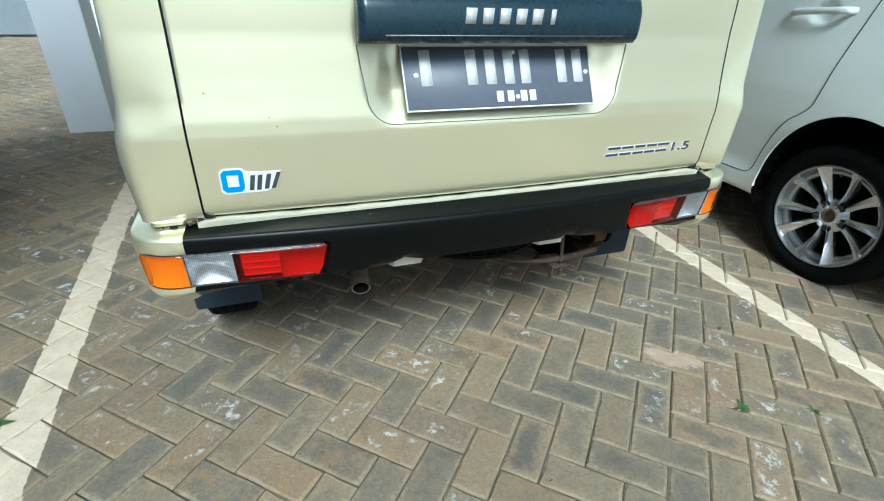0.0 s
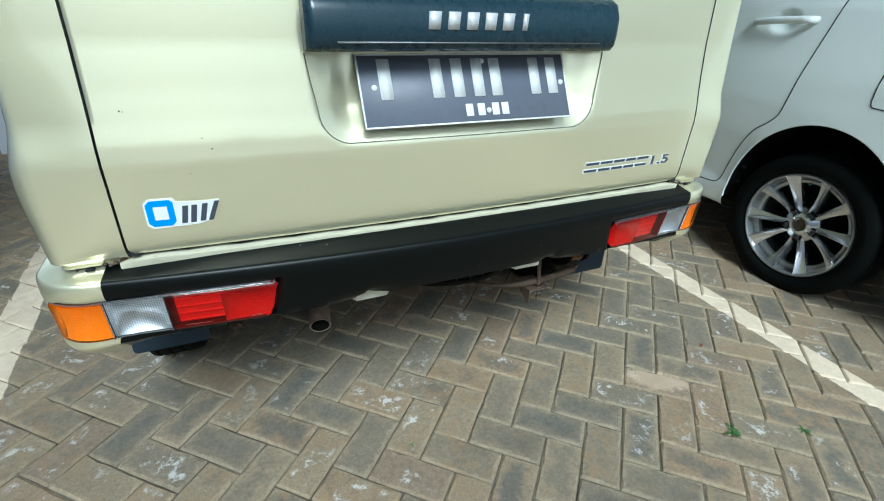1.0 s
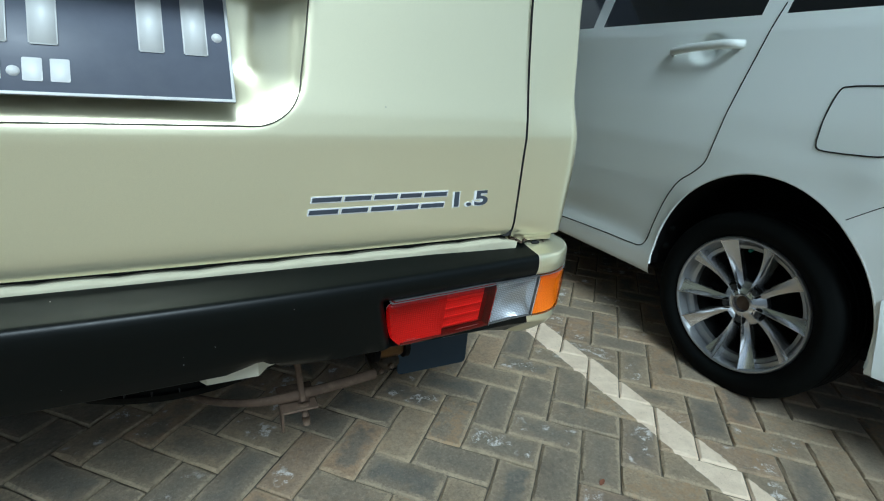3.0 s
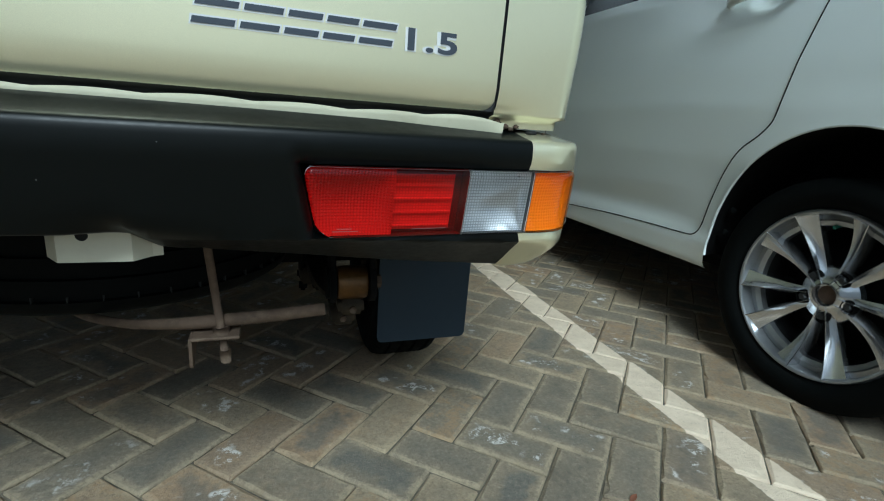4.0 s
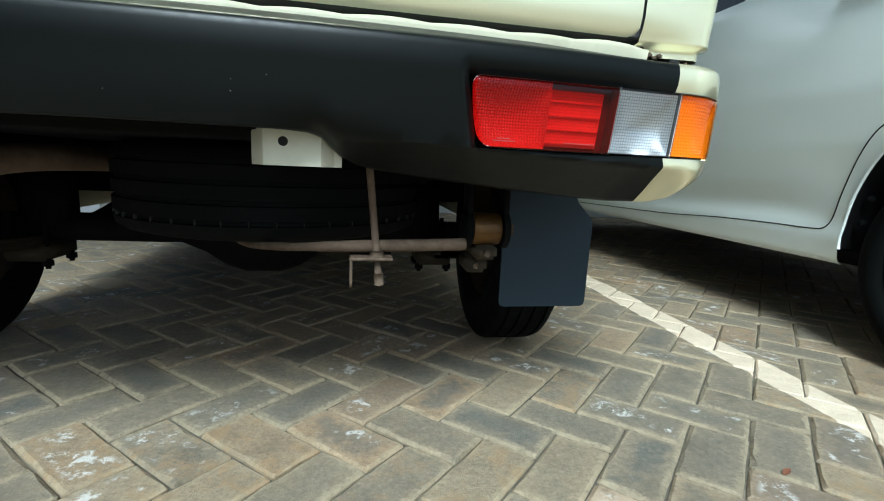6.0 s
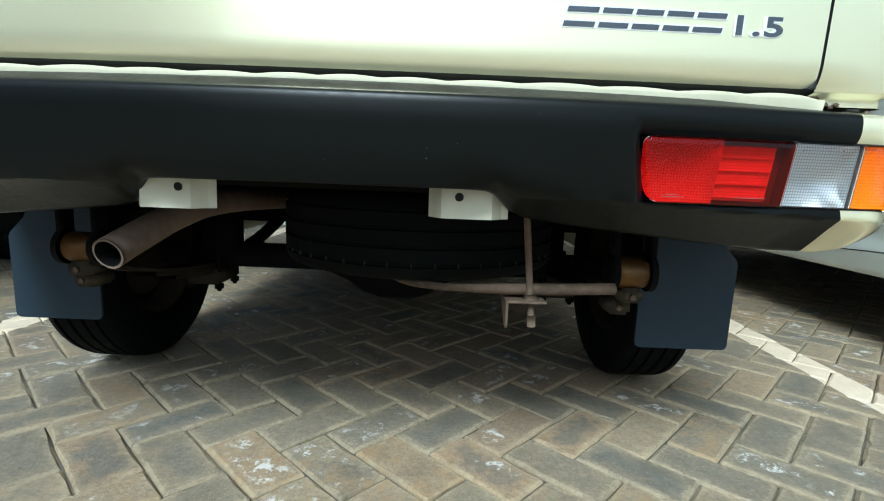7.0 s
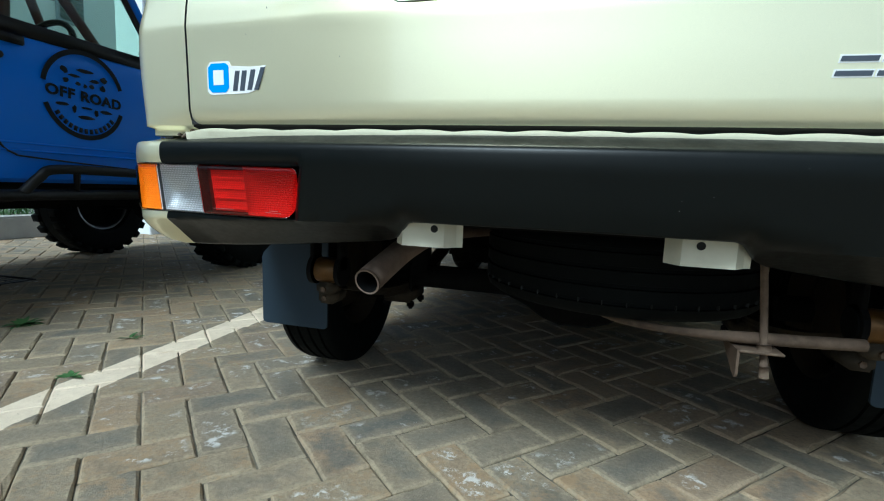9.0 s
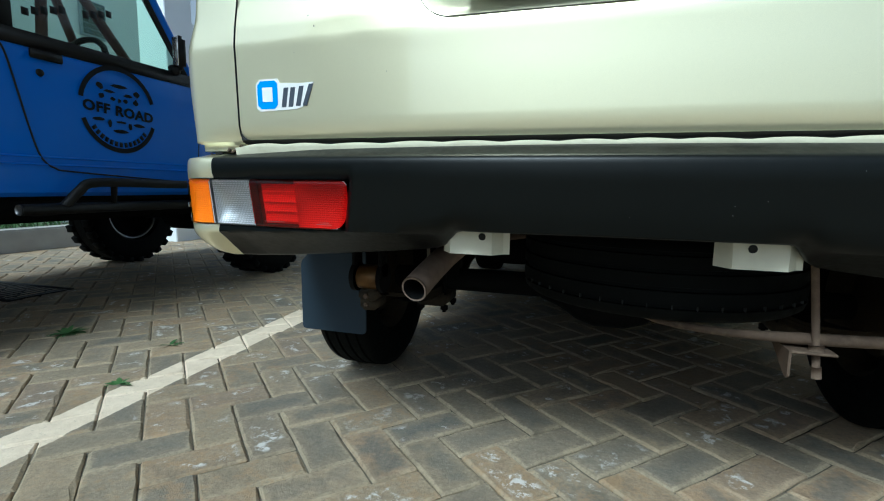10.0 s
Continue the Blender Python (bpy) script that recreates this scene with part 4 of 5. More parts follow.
# model badge: plain slanted shapes with white rims, and its number
badge = None
for x0, x1 in ((0.305, 0.344), (0.349, 0.386), (0.391, 0.425), (0.430, 0.463), (0.468, 0.505)):
    for z0, z1, a, b in ((0.7190, 0.7250, 0.0, 0.0), (0.7360, 0.7420, 0.0, 0.0)):
        lean = 0.006 * (z0 - 0.719) / 0.023, 0.006 * (z1 - 0.719) / 0.023
        e = 0.0018
        rim = decal("badge_rim", [(x0 - e + lean[0], z0 - e), (x1 + b + e + lean[0], z0 - e), (x1 + b + e + lean[1], z1 + e), (x0 - e + lean[1], z1 + e)], 0.0004, STICKWHITE, van, "white rim of the badge")
        decal("badge_shape", [(x0 + lean[0], z0), (x1 + b + lean[0], z0), (x1 + b + lean[1], z1), (x0 + lean[1], z1)], 0.0012, STICKDARK, rim, "plain charcoal shape")
for size_up, lift, mat_, nm, lab in ((0.0030, 0.0006, STICKWHITE, "badge_rim", "white rim of the badge"), (0.0010, 0.0014, STICKDARK, "badge_number", "charcoal number 1.5")):
    number = bpy.data.curves.new("number", "FONT")
    number.body, number.size, number.extrude, number.offset, number.space_character = "1.5", 0.040, 0.0003, size_up, 1.1
    tmp = new("tmp", number)
    me = bpy.data.meshes.new_from_object(tmp.evaluated_get(bpy.context.evaluated_depsgraph_get()))
    bpy.data.objects.remove(tmp)
    me.materials.clear()
    wide, tall = (max(v.co[k] for v in me.vertices) for k in (0, 1))
    for v in me.vertices:
        x, z = 0.514 + v.co.x * 0.070 / wide, 0.7185 + v.co.y * 0.0225 / tall
        v.co = (x, rear_y(x, z) - lift - v.co.z, z)
    part(nm, me, mat_, van, lab)

# flecks of paint on the bumper, chips in the gold paint
FLECK = simple("pale_fleck", (0.30, 0.30, 0.29), 0.7)
CHIP = simple("dark_chip", (0.06, 0.05, 0.04), 0.8)
spot_rnd = random.Random(21)


def spot(place, r):
    """A tiny uneven disc; place(a, b) lies on its surface."""
    ring = [place(r * spot_rnd.uniform(0.6, 1.2) * math.cos(2 * math.pi * k / 7), r * spot_rnd.uniform(0.6, 1.2) * math.sin(2 * math.pi * k / 7)) for k in range(7)]
    return raw(ring, [tuple(range(7))], smooth=False)


for c, z, r in ((0.180, 0.568, 0.0011), (0.143, 0.549, 0.0012), (0.020, 0.543, 0.0009), (0.276, 0.606, 0.0008), (0.144, 0.561, 0.0008)):
    part("paint_fleck", spot(lambda a, b: bumper_point(c + a, z + b, -0.0006), r * 0.6), FLECK, bumper)
for c, d, r in ((-0.31, 0.030, 0.0016), (-0.335, 0.045, 0.0013), (-0.36, 0.038, 0.0018), (-0.10, 0.040, 0.0012), (0.02, 0.036, 0.0010), (-0.22, 0.050, 0.0011)):
    part("paint_fleck", spot(lambda a, b: bumper_point(c + a, 0.6392 + (d - 0.030) * 0.2, d + b), r), FLECK, bumper)
for x, z, r in ((-0.601, 0.903, 0.0016), (-0.597, 0.902, 0.0010), (-0.481, 0.839, 0.0013), (-0.493, 0.857, 0.0012), (-0.52, 0.80, 0.0008), (0.41, 0.86, 0.0008), (-0.35, 0.76, 0.0007)):
    part("paint_chip", spot(lambda a, b: (x + a, rear_y(x, z + b) - 0.0007, z + b), r), CHIP, van)


# ---- a generic car shell: a section lofted along y ----
def car_shell(ys, section, keep):
    """Loft section(y) -> [(half width, z)] on both sides of x = 0; keep(name of part) sorts faces."""
    rows = []
    for y in ys:
        s = section(y)
        rows.append([(x, y, z) for x, z in s] + [(-x, y, z) for x, z in s[::-1][1 if s[-1][0] == 0 else 0:]])
    verts, faces = grid(rows)
    n = len(rows[0])
    faces.append(tuple(range(n)))
    faces.append(tuple(range(len(verts) - n, len(verts)))[::-1])
    lots = {}
    for f in faces:
        c = sum((Vector(verts[i]) for i in f), Vector()) / len(f)
        key = keep(c, [verts[i] for i in f])
        if key:
            lots.setdefault(key, []).append(f)
    return verts, lots


# ---- the white car in the next bay ----
NUT = simple("dark_nut_and_well", (0.035, 0.036, 0.037), 0.5, 0.3, 60, 0.2)
TEAL = simple("teal_plastic", (0.01, 0.16, 0.11), 0.4)
CARX = 2.49
white_car = thing("white_car", "white family car with silver ten-spoke alloy wheels", "car", (CARX, -0.005, -0.005))
SIDE = [(0.25, 0.80), (0.262, 0.815), (0.33, 0.825), (0.375, 0.822), (0.40, 0.826), (0.60, 0.850), (0.75, 0.856), (0.86, 0.848), (0.95, 0.833), (1.10, 0.803), (1.14, 0.790), (1.16, 0.782), (1.50, 0.66), (1.60, 0.60), (1.66, 0.50), (1.69, 0.25), (1.70, 0.0)]
ARCH = (0.241, 0.296, 0.354, 0.409)


def car_width(y):
    return lerp_table([(-0.78, 0.72), (-0.70, 0.82), (-0.55, 0.90), (-0.30, 0.965), (0.0, 1.0), (2.9, 1.0), (3.3, 0.985), (3.52, 0.90), (3.70, 0.72)], y)


def car_top(y):
    return lerp_table([(-0.78, 1.0), (-0.74, 1.05), (-0.60, 1.50), (-0.35, 1.68), (0.5, 1.70), (1.3, 1.68), (1.7, 1.55), (2.25, 1.10), (2.5, 1.03), (3.2, 0.93), (3.55, 0.80), (3.70, 0.66)], y)


def flare(y, z):
    r = math.hypot((y - ARCH[0]) / ARCH[2], (z - ARCH[1]) / ARCH[3])
    return 0.006 * max(0.0, 1 - abs(r - 1.0) / 0.22) ** 1.5 if z > 0.2 else 0.0


def car_section(y):
    k, top = car_width(y), car_top(y)
    out = []
    for z in steps((0.25, 0.29, 0.01), (0.29, 0.37, 0.02), (0.37, 0.80, 0.018), (0.80, 0.98, 0.03), (0.98, 1.11, 0.010), (1.11, 1.14, 0.03), (1.14, 1.70, 0.07)):
        zz = z if top > 1.6 or z < 0.6 else 0.6 + (z - 0.6) * (top - 0.6) / 1.10
        x = lerp_table(SIDE, z) * k + flare(y, zz)
        # a soft hollow in the rear door, ahead of the arch
        x -= 0.004 * math.exp(-((y - 0.64) ** 2 / 0.02 + (z - 0.52) ** 2 / 0.012))
        # door crease: the sheet leans in below it
        if 0.62 < y < 2.3:
            x -= min(0.015, 0.13 * max(0.0, 0.505 - 0.072 * (y - 0.65) - zz)) * min(1.0, max(0.0, zz - 0.36) / 0.05) * min(1.0, (y - 0.62) / 0.2)
        # the hand hollow behind the door handle
        hollow = math.hypot((y - 0.565) / 0.056, (z - 1.046) / 0.047)
        if hollow < 1 and top > 1.6:
            x -= 0.024 * (1 - hollow ** 3)
        out.append([x, zz])
    out[-1][0] = 0
    return [tuple(p) for p in out]


def car_keep(c, pts):
    for ya in (ARCH[0], 3.10):
        if abs(c.x) > 0.55 and c.z < 0.9 and all(math.hypot((p[1] - ya) / ARCH[2], (p[2] - ARCH[1]) / ARCH[3]) < 1.0001 for p in pts):
            return None
    if abs(c.x) > 0.55 and 1.15 < c.z < 1.52 and -0.4 < c.y < 1.75 and not (0.36 < c.y < 0.42 or 1.1 < c.y < 1.16):
        return "side_window_a" if c.x < 0 else "side_window_b"
    if 1.72 < c.y < 2.25 and c.z > 1.1 and abs(c.x) < 0.7:
        return "windscreen"
    if -0.74 < c.y < -0.42 and 1.15 < c.z < 1.55 and abs(c.x) < 0.6:
        return "rear_window"
    return "body"


car_ys = steps((-0.78, -0.26, 0.04), (-0.26, 0.66, 0.0145), (0.66, 2.24, 0.06), (2.24, 2.60, 0.04), (2.60, 3.50, 0.02), (3.50, 3.70, 0.04))
verts, lots = car_shell(car_ys, car_section, car_keep)
# pull the cut edge onto a clean arch
used = {i for fs in lots.values() for f in fs for i in f}
for i in used:
    x, y, z = verts[i]
    for ya in (ARCH[0], 3.10):
        dy, dz = (y - ya) / ARCH[2], (z - ARCH[1]) / ARCH[3]
        r = math.hypot(dy, dz)
        if abs(x) > 0.55 and z < 0.9 and 1e-6 < r < 1.0:
            yy, zz = ya + dy / r * ARCH[2], ARCH[1] + dz / r * ARCH[3]
            verts[i] = (math.copysign(lerp_table(SIDE, zz) * car_width(yy) + flare(yy, zz), x), yy, zz)
for key, fs in lots.items():
    part(key[:-2] if key[-2] == "_" else key, sharp(raw(*sub(verts, fs)), 40), WHITE if key == "body" else DARKGLASS, white_car)


def car_side(y, z):
    """x of the car's near side (towards the van), in the car's own axes."""
    return -(lerp_table(SIDE, z) * car_width(y) + flare(y, z) - 0.004 * math.exp(-((y - 0.64) ** 2 / 0.02 + (z - 0.52) ** 2 / 0.012)))


def side_line(points, r, material, name, parent, n=6, lift=0.0):
    pts = [(car_side(p[1], p[2]) - lift, p[1], p[2]) for p in smooth_line([(0, y, z) for y, z in points], n)]
    return part(name, raw(*tube(pts, r, 6)), material, parent)


arch_pts = [(ARCH[0] + ARCH[2] * math.cos(t), ARCH[1] + ARCH[3] * math.sin(t)) for t in np.linspace(0.0, math.pi + 0.06, 40)]
lip = [(car_side(y, z) + 0.004, y, z) for y, z in arch_pts]
part("arch_lip", raw(*tube(lip, 0.0045, 8)), WHITE, white_car)
liner = grid([[(car_side(y, z) + 0.010, y, z) for y, z in arch_pts], [(-0.55, y, z) for y, z in arch_pts]])
part("arch_liner", raw(*liner), DARK, white_car)
for by, bz in ((0.555, 0.445), (0.565, 0.375)):
    part("liner_bolt", raw(*moved(lathe([(0.0, 0.011), (0.006, 0.010), (0.008, 0.006), (0.008, 0.0)], 12), Matrix.Translation((-0.79, by, bz)) @ Matrix.Rotation(math.radians(-120), 4, "Z"))), RUBBER, white_car)
part("inner_arch", raw(*box(-0.60, 0.60, -0.14, 0.63, 0.28, 0.80, 0.02)), DARK, white_car)
part("underbody", raw(*box(-0.70, 0.70, -0.60, 3.2, 0.235, 0.30, 0.02)), DARK, white_car)
door = [(0.368, 1.17), (0.395, 1.00), (0.420, 0.85), (0.438, 0.73), (0.452, 0.695), (0.480, 0.665), (0.527, 0.625), (0.570, 0.553), (0.603, 0.465), (0.625, 0.388), (0.650, 0.352), (0.700, 0.345), (0.85, 0.343), (1.10, 0.335), (1.40, 0.318), (1.60, 0.312), (2.10, 0.300), (2.50, 0.292)]
side_line(door, 0.0021, SEAM, "door_gap", white_car)
side_line([(1.60, 1.16), (1.60, 0.8), (1.61, 0.5), (1.63, 0.37)], 0.0013, SEAM, "door_gap", white_car)
side_line([(0.02, 0.635), (-0.05, 0.69), (-0.13, 0.74), (-0.30, 0.83)], 0.0011, SEAM, "bumper_gap", white_car)
flap = [(0.146, 0.815), (0.147, 0.88), (0.138, 0.94), (0.118, 0.952), (0.06, 0.956), (-0.03, 0.958), (-0.045, 0.94), (-0.045, 0.87), (-0.035, 0.83), (-0.012, 0.800), (0.05, 0.793), (0.120, 0.792), (0.140, 0.798), (0.146, 0.815)]
side_line(flap, 0.0022, SEAM, "fuel_flap", white_car)
# door handle with its hollow
hp = [(car_side(0.6, 1.045) + 0.004, 0.690, 1.041), (car_side(0.6, 1.045) - 0.020, 0.675, 1.043), (car_side(0.56, 1.05) - 0.032, 0.61, 1.049), (car_side(0.5, 1.05) - 0.034, 0.53, 1.054), (car_side(0.46, 1.05) - 0.028, 0.465, 1.057), (car_side(0.44, 1.05) + 0.004, 0.445, 1.057)]
hl = tube(smooth_line(hp, 5), 0.011, 10)
part("door_handle", raw([(x, y, 1.049 + (z - 1.049) * 1.25) for x, y, z in hl[0]], hl[1]), WHITE, white_car, "white pull handle")
# rear skirt behind the wheel
sk = []
for z, a, b, d in ((0.268, -0.140, -0.75, 0.032), (0.29, -0.136, -0.76, 0.031), (0.37, -0.120, -0.77, 0.020), (0.46, -0.100, -0.78, 0.006), (0.475, -0.110, -0.78, -0.004)):
    sk.append([(car_side(y, z) - d, y, z + 0.035 * (k / 13) * max(0.0, 1 - (z - 0.268) / 0.10)) for k, y in enumerate(np.linspace(a, b, 14))] + [(car_side(b, z) + 0.35, b - 0.02, z)])
lot = grid(sk)
inner = [(-0.70, -0.140, 0.268), (-0.70, -0.100, 0.46)]
k = len(lot[0])
w = len(sk[0])
lot[0].extend(inner)
lot[1].append((0, w, 2 * w, 3 * w, k + 1, k))
lot[1].append(tuple(range(w)) + (k,))
part("rear_skirt", sharp(raw(*lot), 30), WHITE, white_car, "white rear bumper skirt")


def alloy_wheel(parent, at, r, rim, w, out):
    """Ten-spoke alloy wheel; out is the side (sign of x) that it shows."""
    here = Matrix.Translation(at) @ (Matrix.Identity(4) if out > 0 else Matrix.Rotation(math.pi, 4, "Z"))
    wheel = part("wheel", sharp(raw(*moved(lathe(tyre_profile(r, rim, w, 4), 72), here)), 40), RUBBER, parent, "black tyre on a silver ten-spoke alloy wheel")
    barrel = [(w * 0.40, rim + 0.006), (w * 0.44, rim + 0.002), (w * 0.438, rim - 0.002), (w * 0.42, rim - 0.006), (w * 0.25, rim - 0.008), (w * 0.25, rim - 0.020), (w * 0.28, rim - 0.024), (w * 0.25, rim - 0.036), (w * 0.16, rim - 0.037)]
    part("rim", sharp(raw(*moved(lathe(barrel, 72), here)), 30), RIM, wheel, "silver alloy rim")
    # well coloured dark, so the openings between the spokes read as deep shade
    part("rim_well", raw(*moved(lathe([(w * 0.16, rim - 0.036), (-w * 0.40, rim - 0.040), (-w * 0.44, rim + 0.004)], 48), here)), NUT, wheel)
    for k in range(10):
        turn = Matrix.Rotation(2 * math.pi * k / 10 + 0.41, 4, "X")
        hand = 1 if k % 2 else -1
        rows = []
        for t in np.linspace(0, 1, 9):
            rad = 0.030 + (rim - 0.001 - 0.030) * t
            half = 0.0095 + 0.0135 * t ** 1.2 + 0.004 * t ** 6
            bow = hand * 0.007 * math.sin(math.pi * t)
            face = w * (0.29 + 0.125 * t - 0.07 * math.sin(math.pi * t))
            ridge = 0.80 * t ** 0.8 + 0.05
            cut = [(-1.0, -0.034), (-1.0, -0.013), (-0.45, -0.010), (0.2 * ridge, -0.005), (ridge - 0.06, 0.005), (ridge + 0.02, 0.005), (1.0, -0.012), (1.0, -0.034)]
            row = [(face + h, bow + hand * half * l, rad) for l, h in cut]
            rows.append(row if hand > 0 else row[::-1])
        lot = grid(rows, close=True)
        part("spoke", sharp(raw(*moved(lot, here @ turn)), 30), ALLOY, wheel, "silver alloy spoke")
    hubp = [(w * 0.12, 0.074), (w * 0.19, 0.070), (w * 0.245, 0.052), (w * 0.285, 0.040), (w * 0.295, 0.034), (w * 0.30, 0.031), (w * 0.30, 0.028), (w * 0.20, 0.027), (w * 0.20, 0.0)]
    part("hub", sharp(raw(*moved(lathe(hubp, 40), here)), 30), ALLOY, wheel, "open silver hub with no cap")
    part("hub_centre", raw(*moved(lathe([(w * 0.226, 0.024), (w * 0.23, 0.0)], 24), here)), RUST, wheel)
    for k in range(5):
        a = 2 * math.pi * (k + 0.5) / 5 + 0.41
        p = (w * 0.245, 0.057 * math.cos(a), 0.056 * math.sin(a))
        hole = lathe([(-w * 0.03, 0.0185), (w * 0.035, 0.0175), (w * 0.04, 0.0150), (0.0, 0.0135), (0.0, 0.0)], 18)
        part("lug_seat", raw(*moved(hole, here @ Matrix.Translation(p))), DARK, wheel)
        part("lug_nut", sharp(raw(*moved(lathe([(0.0, 0.0100), (w * 0.035, 0.0098), (w * 0.05, 0.0075), (w * 0.055, 0.0)], 6), here @ Matrix.Translation(p))), 20), NUT, wheel)
    va = radians(-7)
    part("valve_cap", raw(*moved(tube([(w * 0.20, 0, 0), (w * 0.28, 0, -0.006)], 0.0052, 8), here @ Matrix.Translation((0, 0.178 * math.sin(va), 0.178 * math.cos(va))))), TEAL, wheel, "teal valve cap")
    part("brake_drum", raw(*moved(lathe([(0.0, 0.0), (0.0, 0.115), (-0.05, 0.12), (-0.05, rim - 0.03)], 40), here)), DARK, wheel)
    return wheel


for sx in (-1, 1):
    for y in (0.241, 3.10):
        alloy_wheel(white_car, (sx * 0.738, y, 0.289), 0.297, 0.213, 0.20, sx)

# ---- the blue off-road car beyond the other bay line ----
STICKBLACK = simple("sticker_black", (0.004, 0.005, 0.008), 0.6, 0, 40, 0.1, spec=0.2)
JX = -2.70
jeep = thing("off_road_car", "bright blue off-road car with knobbly tyres and a black side step", "car", (JX, 0, 0))


def jeep_section(y):
    w = lerp_table([(-0.42, 0.66), (-0.36, 0.695), (1.40, 0.70), (1.55, 0.66), (2.35, 0.62), (2.45, 0.58)], y)
    top = lerp_table([(-0.42, 1.07), (1.42, 1.07), (1.5, 1.05), (2.40, 0.98), (2.45, 0.92)], y)
    k = (top - 0.52) / 0.55
    prof = [(0.97, 0.52), (0.985, 0.535), (0.992, 0.62), (0.995, 0.66), (1.0, 0.685), (1.0, 0.80), (0.995, 0.95), (0.985, 1.04), (0.975, 1.06), (0.95, 1.07), (0.5, 1.075), (0.0, 1.08)]
    return [(a * w, 0.52 + (z - 0.52) * k) for a, z in prof]


def jeep_keep(c, pts):
    if abs(c.x) > 0.3 and any(math.hypot(c.y - y, c.z - 0.40) < 0.42 for y in (2.03, 0.0)):
        return None
    if c.z > 1.03 and -0.36 < c.y < 1.38 and abs(c.x) < 0.62:
        return None
    return "body"


verts, lots = car_shell(steps((-0.42, 1.38, 0.03), (1.38, 2.45, 0.025)), jeep_section, jeep_keep)
part("body", sharp(raw(*sub(verts, lots["body"])), 30), BLUE, jeep)
part("tub_floor", raw(*box(-0.62, 0.62, -0.36, 1.4, 0.50, 0.54, 0.01)), DARK, jeep)
for sx in (-1, 1):
    part("frame_rail", raw(*box(sx * 0.36 - 0.04, sx * 0.36 + 0.04, -0.4, 2.5, 0.40, 0.50, 0.01)), DARK, jeep)
    part("wheel_tub", raw(*box(sx * 0.50 - 0.05, sx * 0.50 + 0.05, 1.60, 2.45, 0.50, 0.95, 0.02)), DARK, jeep)
    part("fender_flare", raw(*tube([(sx * 0.70, 2.03 + 0.42 * math.cos(t), 0.40 + 0.42 * math.sin(t)) for t in np.linspace(0.2, 2.9, 20)], 0.03, 8)), BLACK, jeep)
# door frame band, pillars, hard top
for sx in (-1, 1):
    part("door_band", raw(*box(sx * 0.676 - 0.011, sx * 0.676 + 0.011, 0.50, 1.40, 1.064, 1.118, 0.006)), BLACK, jeep, "black door window channel")
    part("window_pillar", raw(*tube([(sx * 0.655, 1.43, 1.06), (sx * 0.64, 1.20, 1.43), (sx * 0.62, 1.10, 1.62)], 0.022, 8)), BLUE, jeep, "blue windscreen pillar")
    part("window_seal", raw(*tube([(sx * 0.662, 1.37, 1.10), (sx * 0.645, 1.16, 1.42), (sx * 0.63, 1.06, 1.60)], 0.014, 8)), BLACK, jeep)
    part("door_post", raw(*box(sx * 0.655 - 0.02, sx * 0.655 + 0.02, 0.44, 0.58, 1.10, 1.62, 0.01)), BLACK, jeep)
    pane = raw([(sx * 0.664, 0.56, 1.12), (sx * 0.664, 1.36, 1.12), (sx * 0.640, 1.05, 1.61), (sx * 0.640, 0.56, 1.61)], [(0, 1, 2, 3)])
    gl = part("door_window", pane, GLASS, jeep, "green tinted door window")
    gl.visible_shadow = False
    part("rear_side_panel", raw(*box(sx * 0.66 - 0.015, sx * 0.66 + 0.015, -0.40, 0.48, 1.07, 1.62, 0.01)), BLACK, jeep)
    # sticker lettering along the top of the window, as bars
    for k in range(9):
        part("window_sticker", raw(*box(sx * 0.6605 - 0.001, sx * 0.6605 + 0.001, 0.615 + k * 0.034 + (0.06 if k > 4 else 0), 0.640 + k * 0.034 + (0.06 if k > 4 else 0), 1.178 + k * 0.012, 1.205 + k * 0.012)), BLACK, jeep, "black sticker bar on the glass")
part("roof", raw(*box(-0.66, 0.66, -0.42, 1.12, 1.61, 1.66, 0.02)), BLACK, jeep, "black roof")
ws = part("windscreen", raw([(-0.63, 1.43, 1.08), (0.63, 1.43, 1.08), (0.61, 1.11, 1.61), (-0.61, 1.11, 1.61)], [(0, 1, 2, 3)]), GLASS, jeep)
ws.visible_shadow = False
ROLL = simple("red_brown_roll_bar", (0.10, 0.022, 0.016), 0.45, 0, 30, 0.2)
for pts in ([(0.50, 0.75, 0.55), (0.52, 0.78, 1.2), (0.52, 0.80, 1.58), (-0.52, 0.80, 1.58), (-0.52, 0.78, 1.2), (-0.50, 0.75, 0.55)],
            [(0.52, 0.80, 1.55), (0.52, 1.18, 1.12), (0.52, 1.25, 1.05)], [(-0.52, 0.80, 1.55), (-0.52, 1.18, 1.12), (-0.52, 1.25, 1.05)],
            [(-0.52, 0.80, 1.57), (-0.48, 0.30, 1.1), (-0.46, 0.1, 0.8)], [(0.52, 0.80, 1.57), (0.48, 0.30, 1.1), (0.46, 0.1, 0.8)],
            [(-0.40, 1.30, 1.08), (-0.42, 1.12, 1.5)], [(0.1, 1.30, 1.08), (0.12, 1.12, 1.5)]):
    part("roll_bar", raw(*tube(pts, 0.021, 10)), ROLL, jeep, "red-brown roll cage bar")
part("dashboard", raw(*box(-0.6, 0.6, 1.22, 1.42, 0.90, 1.085, 0.03)), BLACK, jeep)
part("steering_wheel", raw(*tube([(0.30 + 0.17 * math.cos(t), 1.08 + 0.06 * math.sin(t), 1.10 + 0.16 * math.sin(t)) for t in np.linspace(0, 2 * math.pi, 25)], 0.014, 8)), BLACK, jeep)
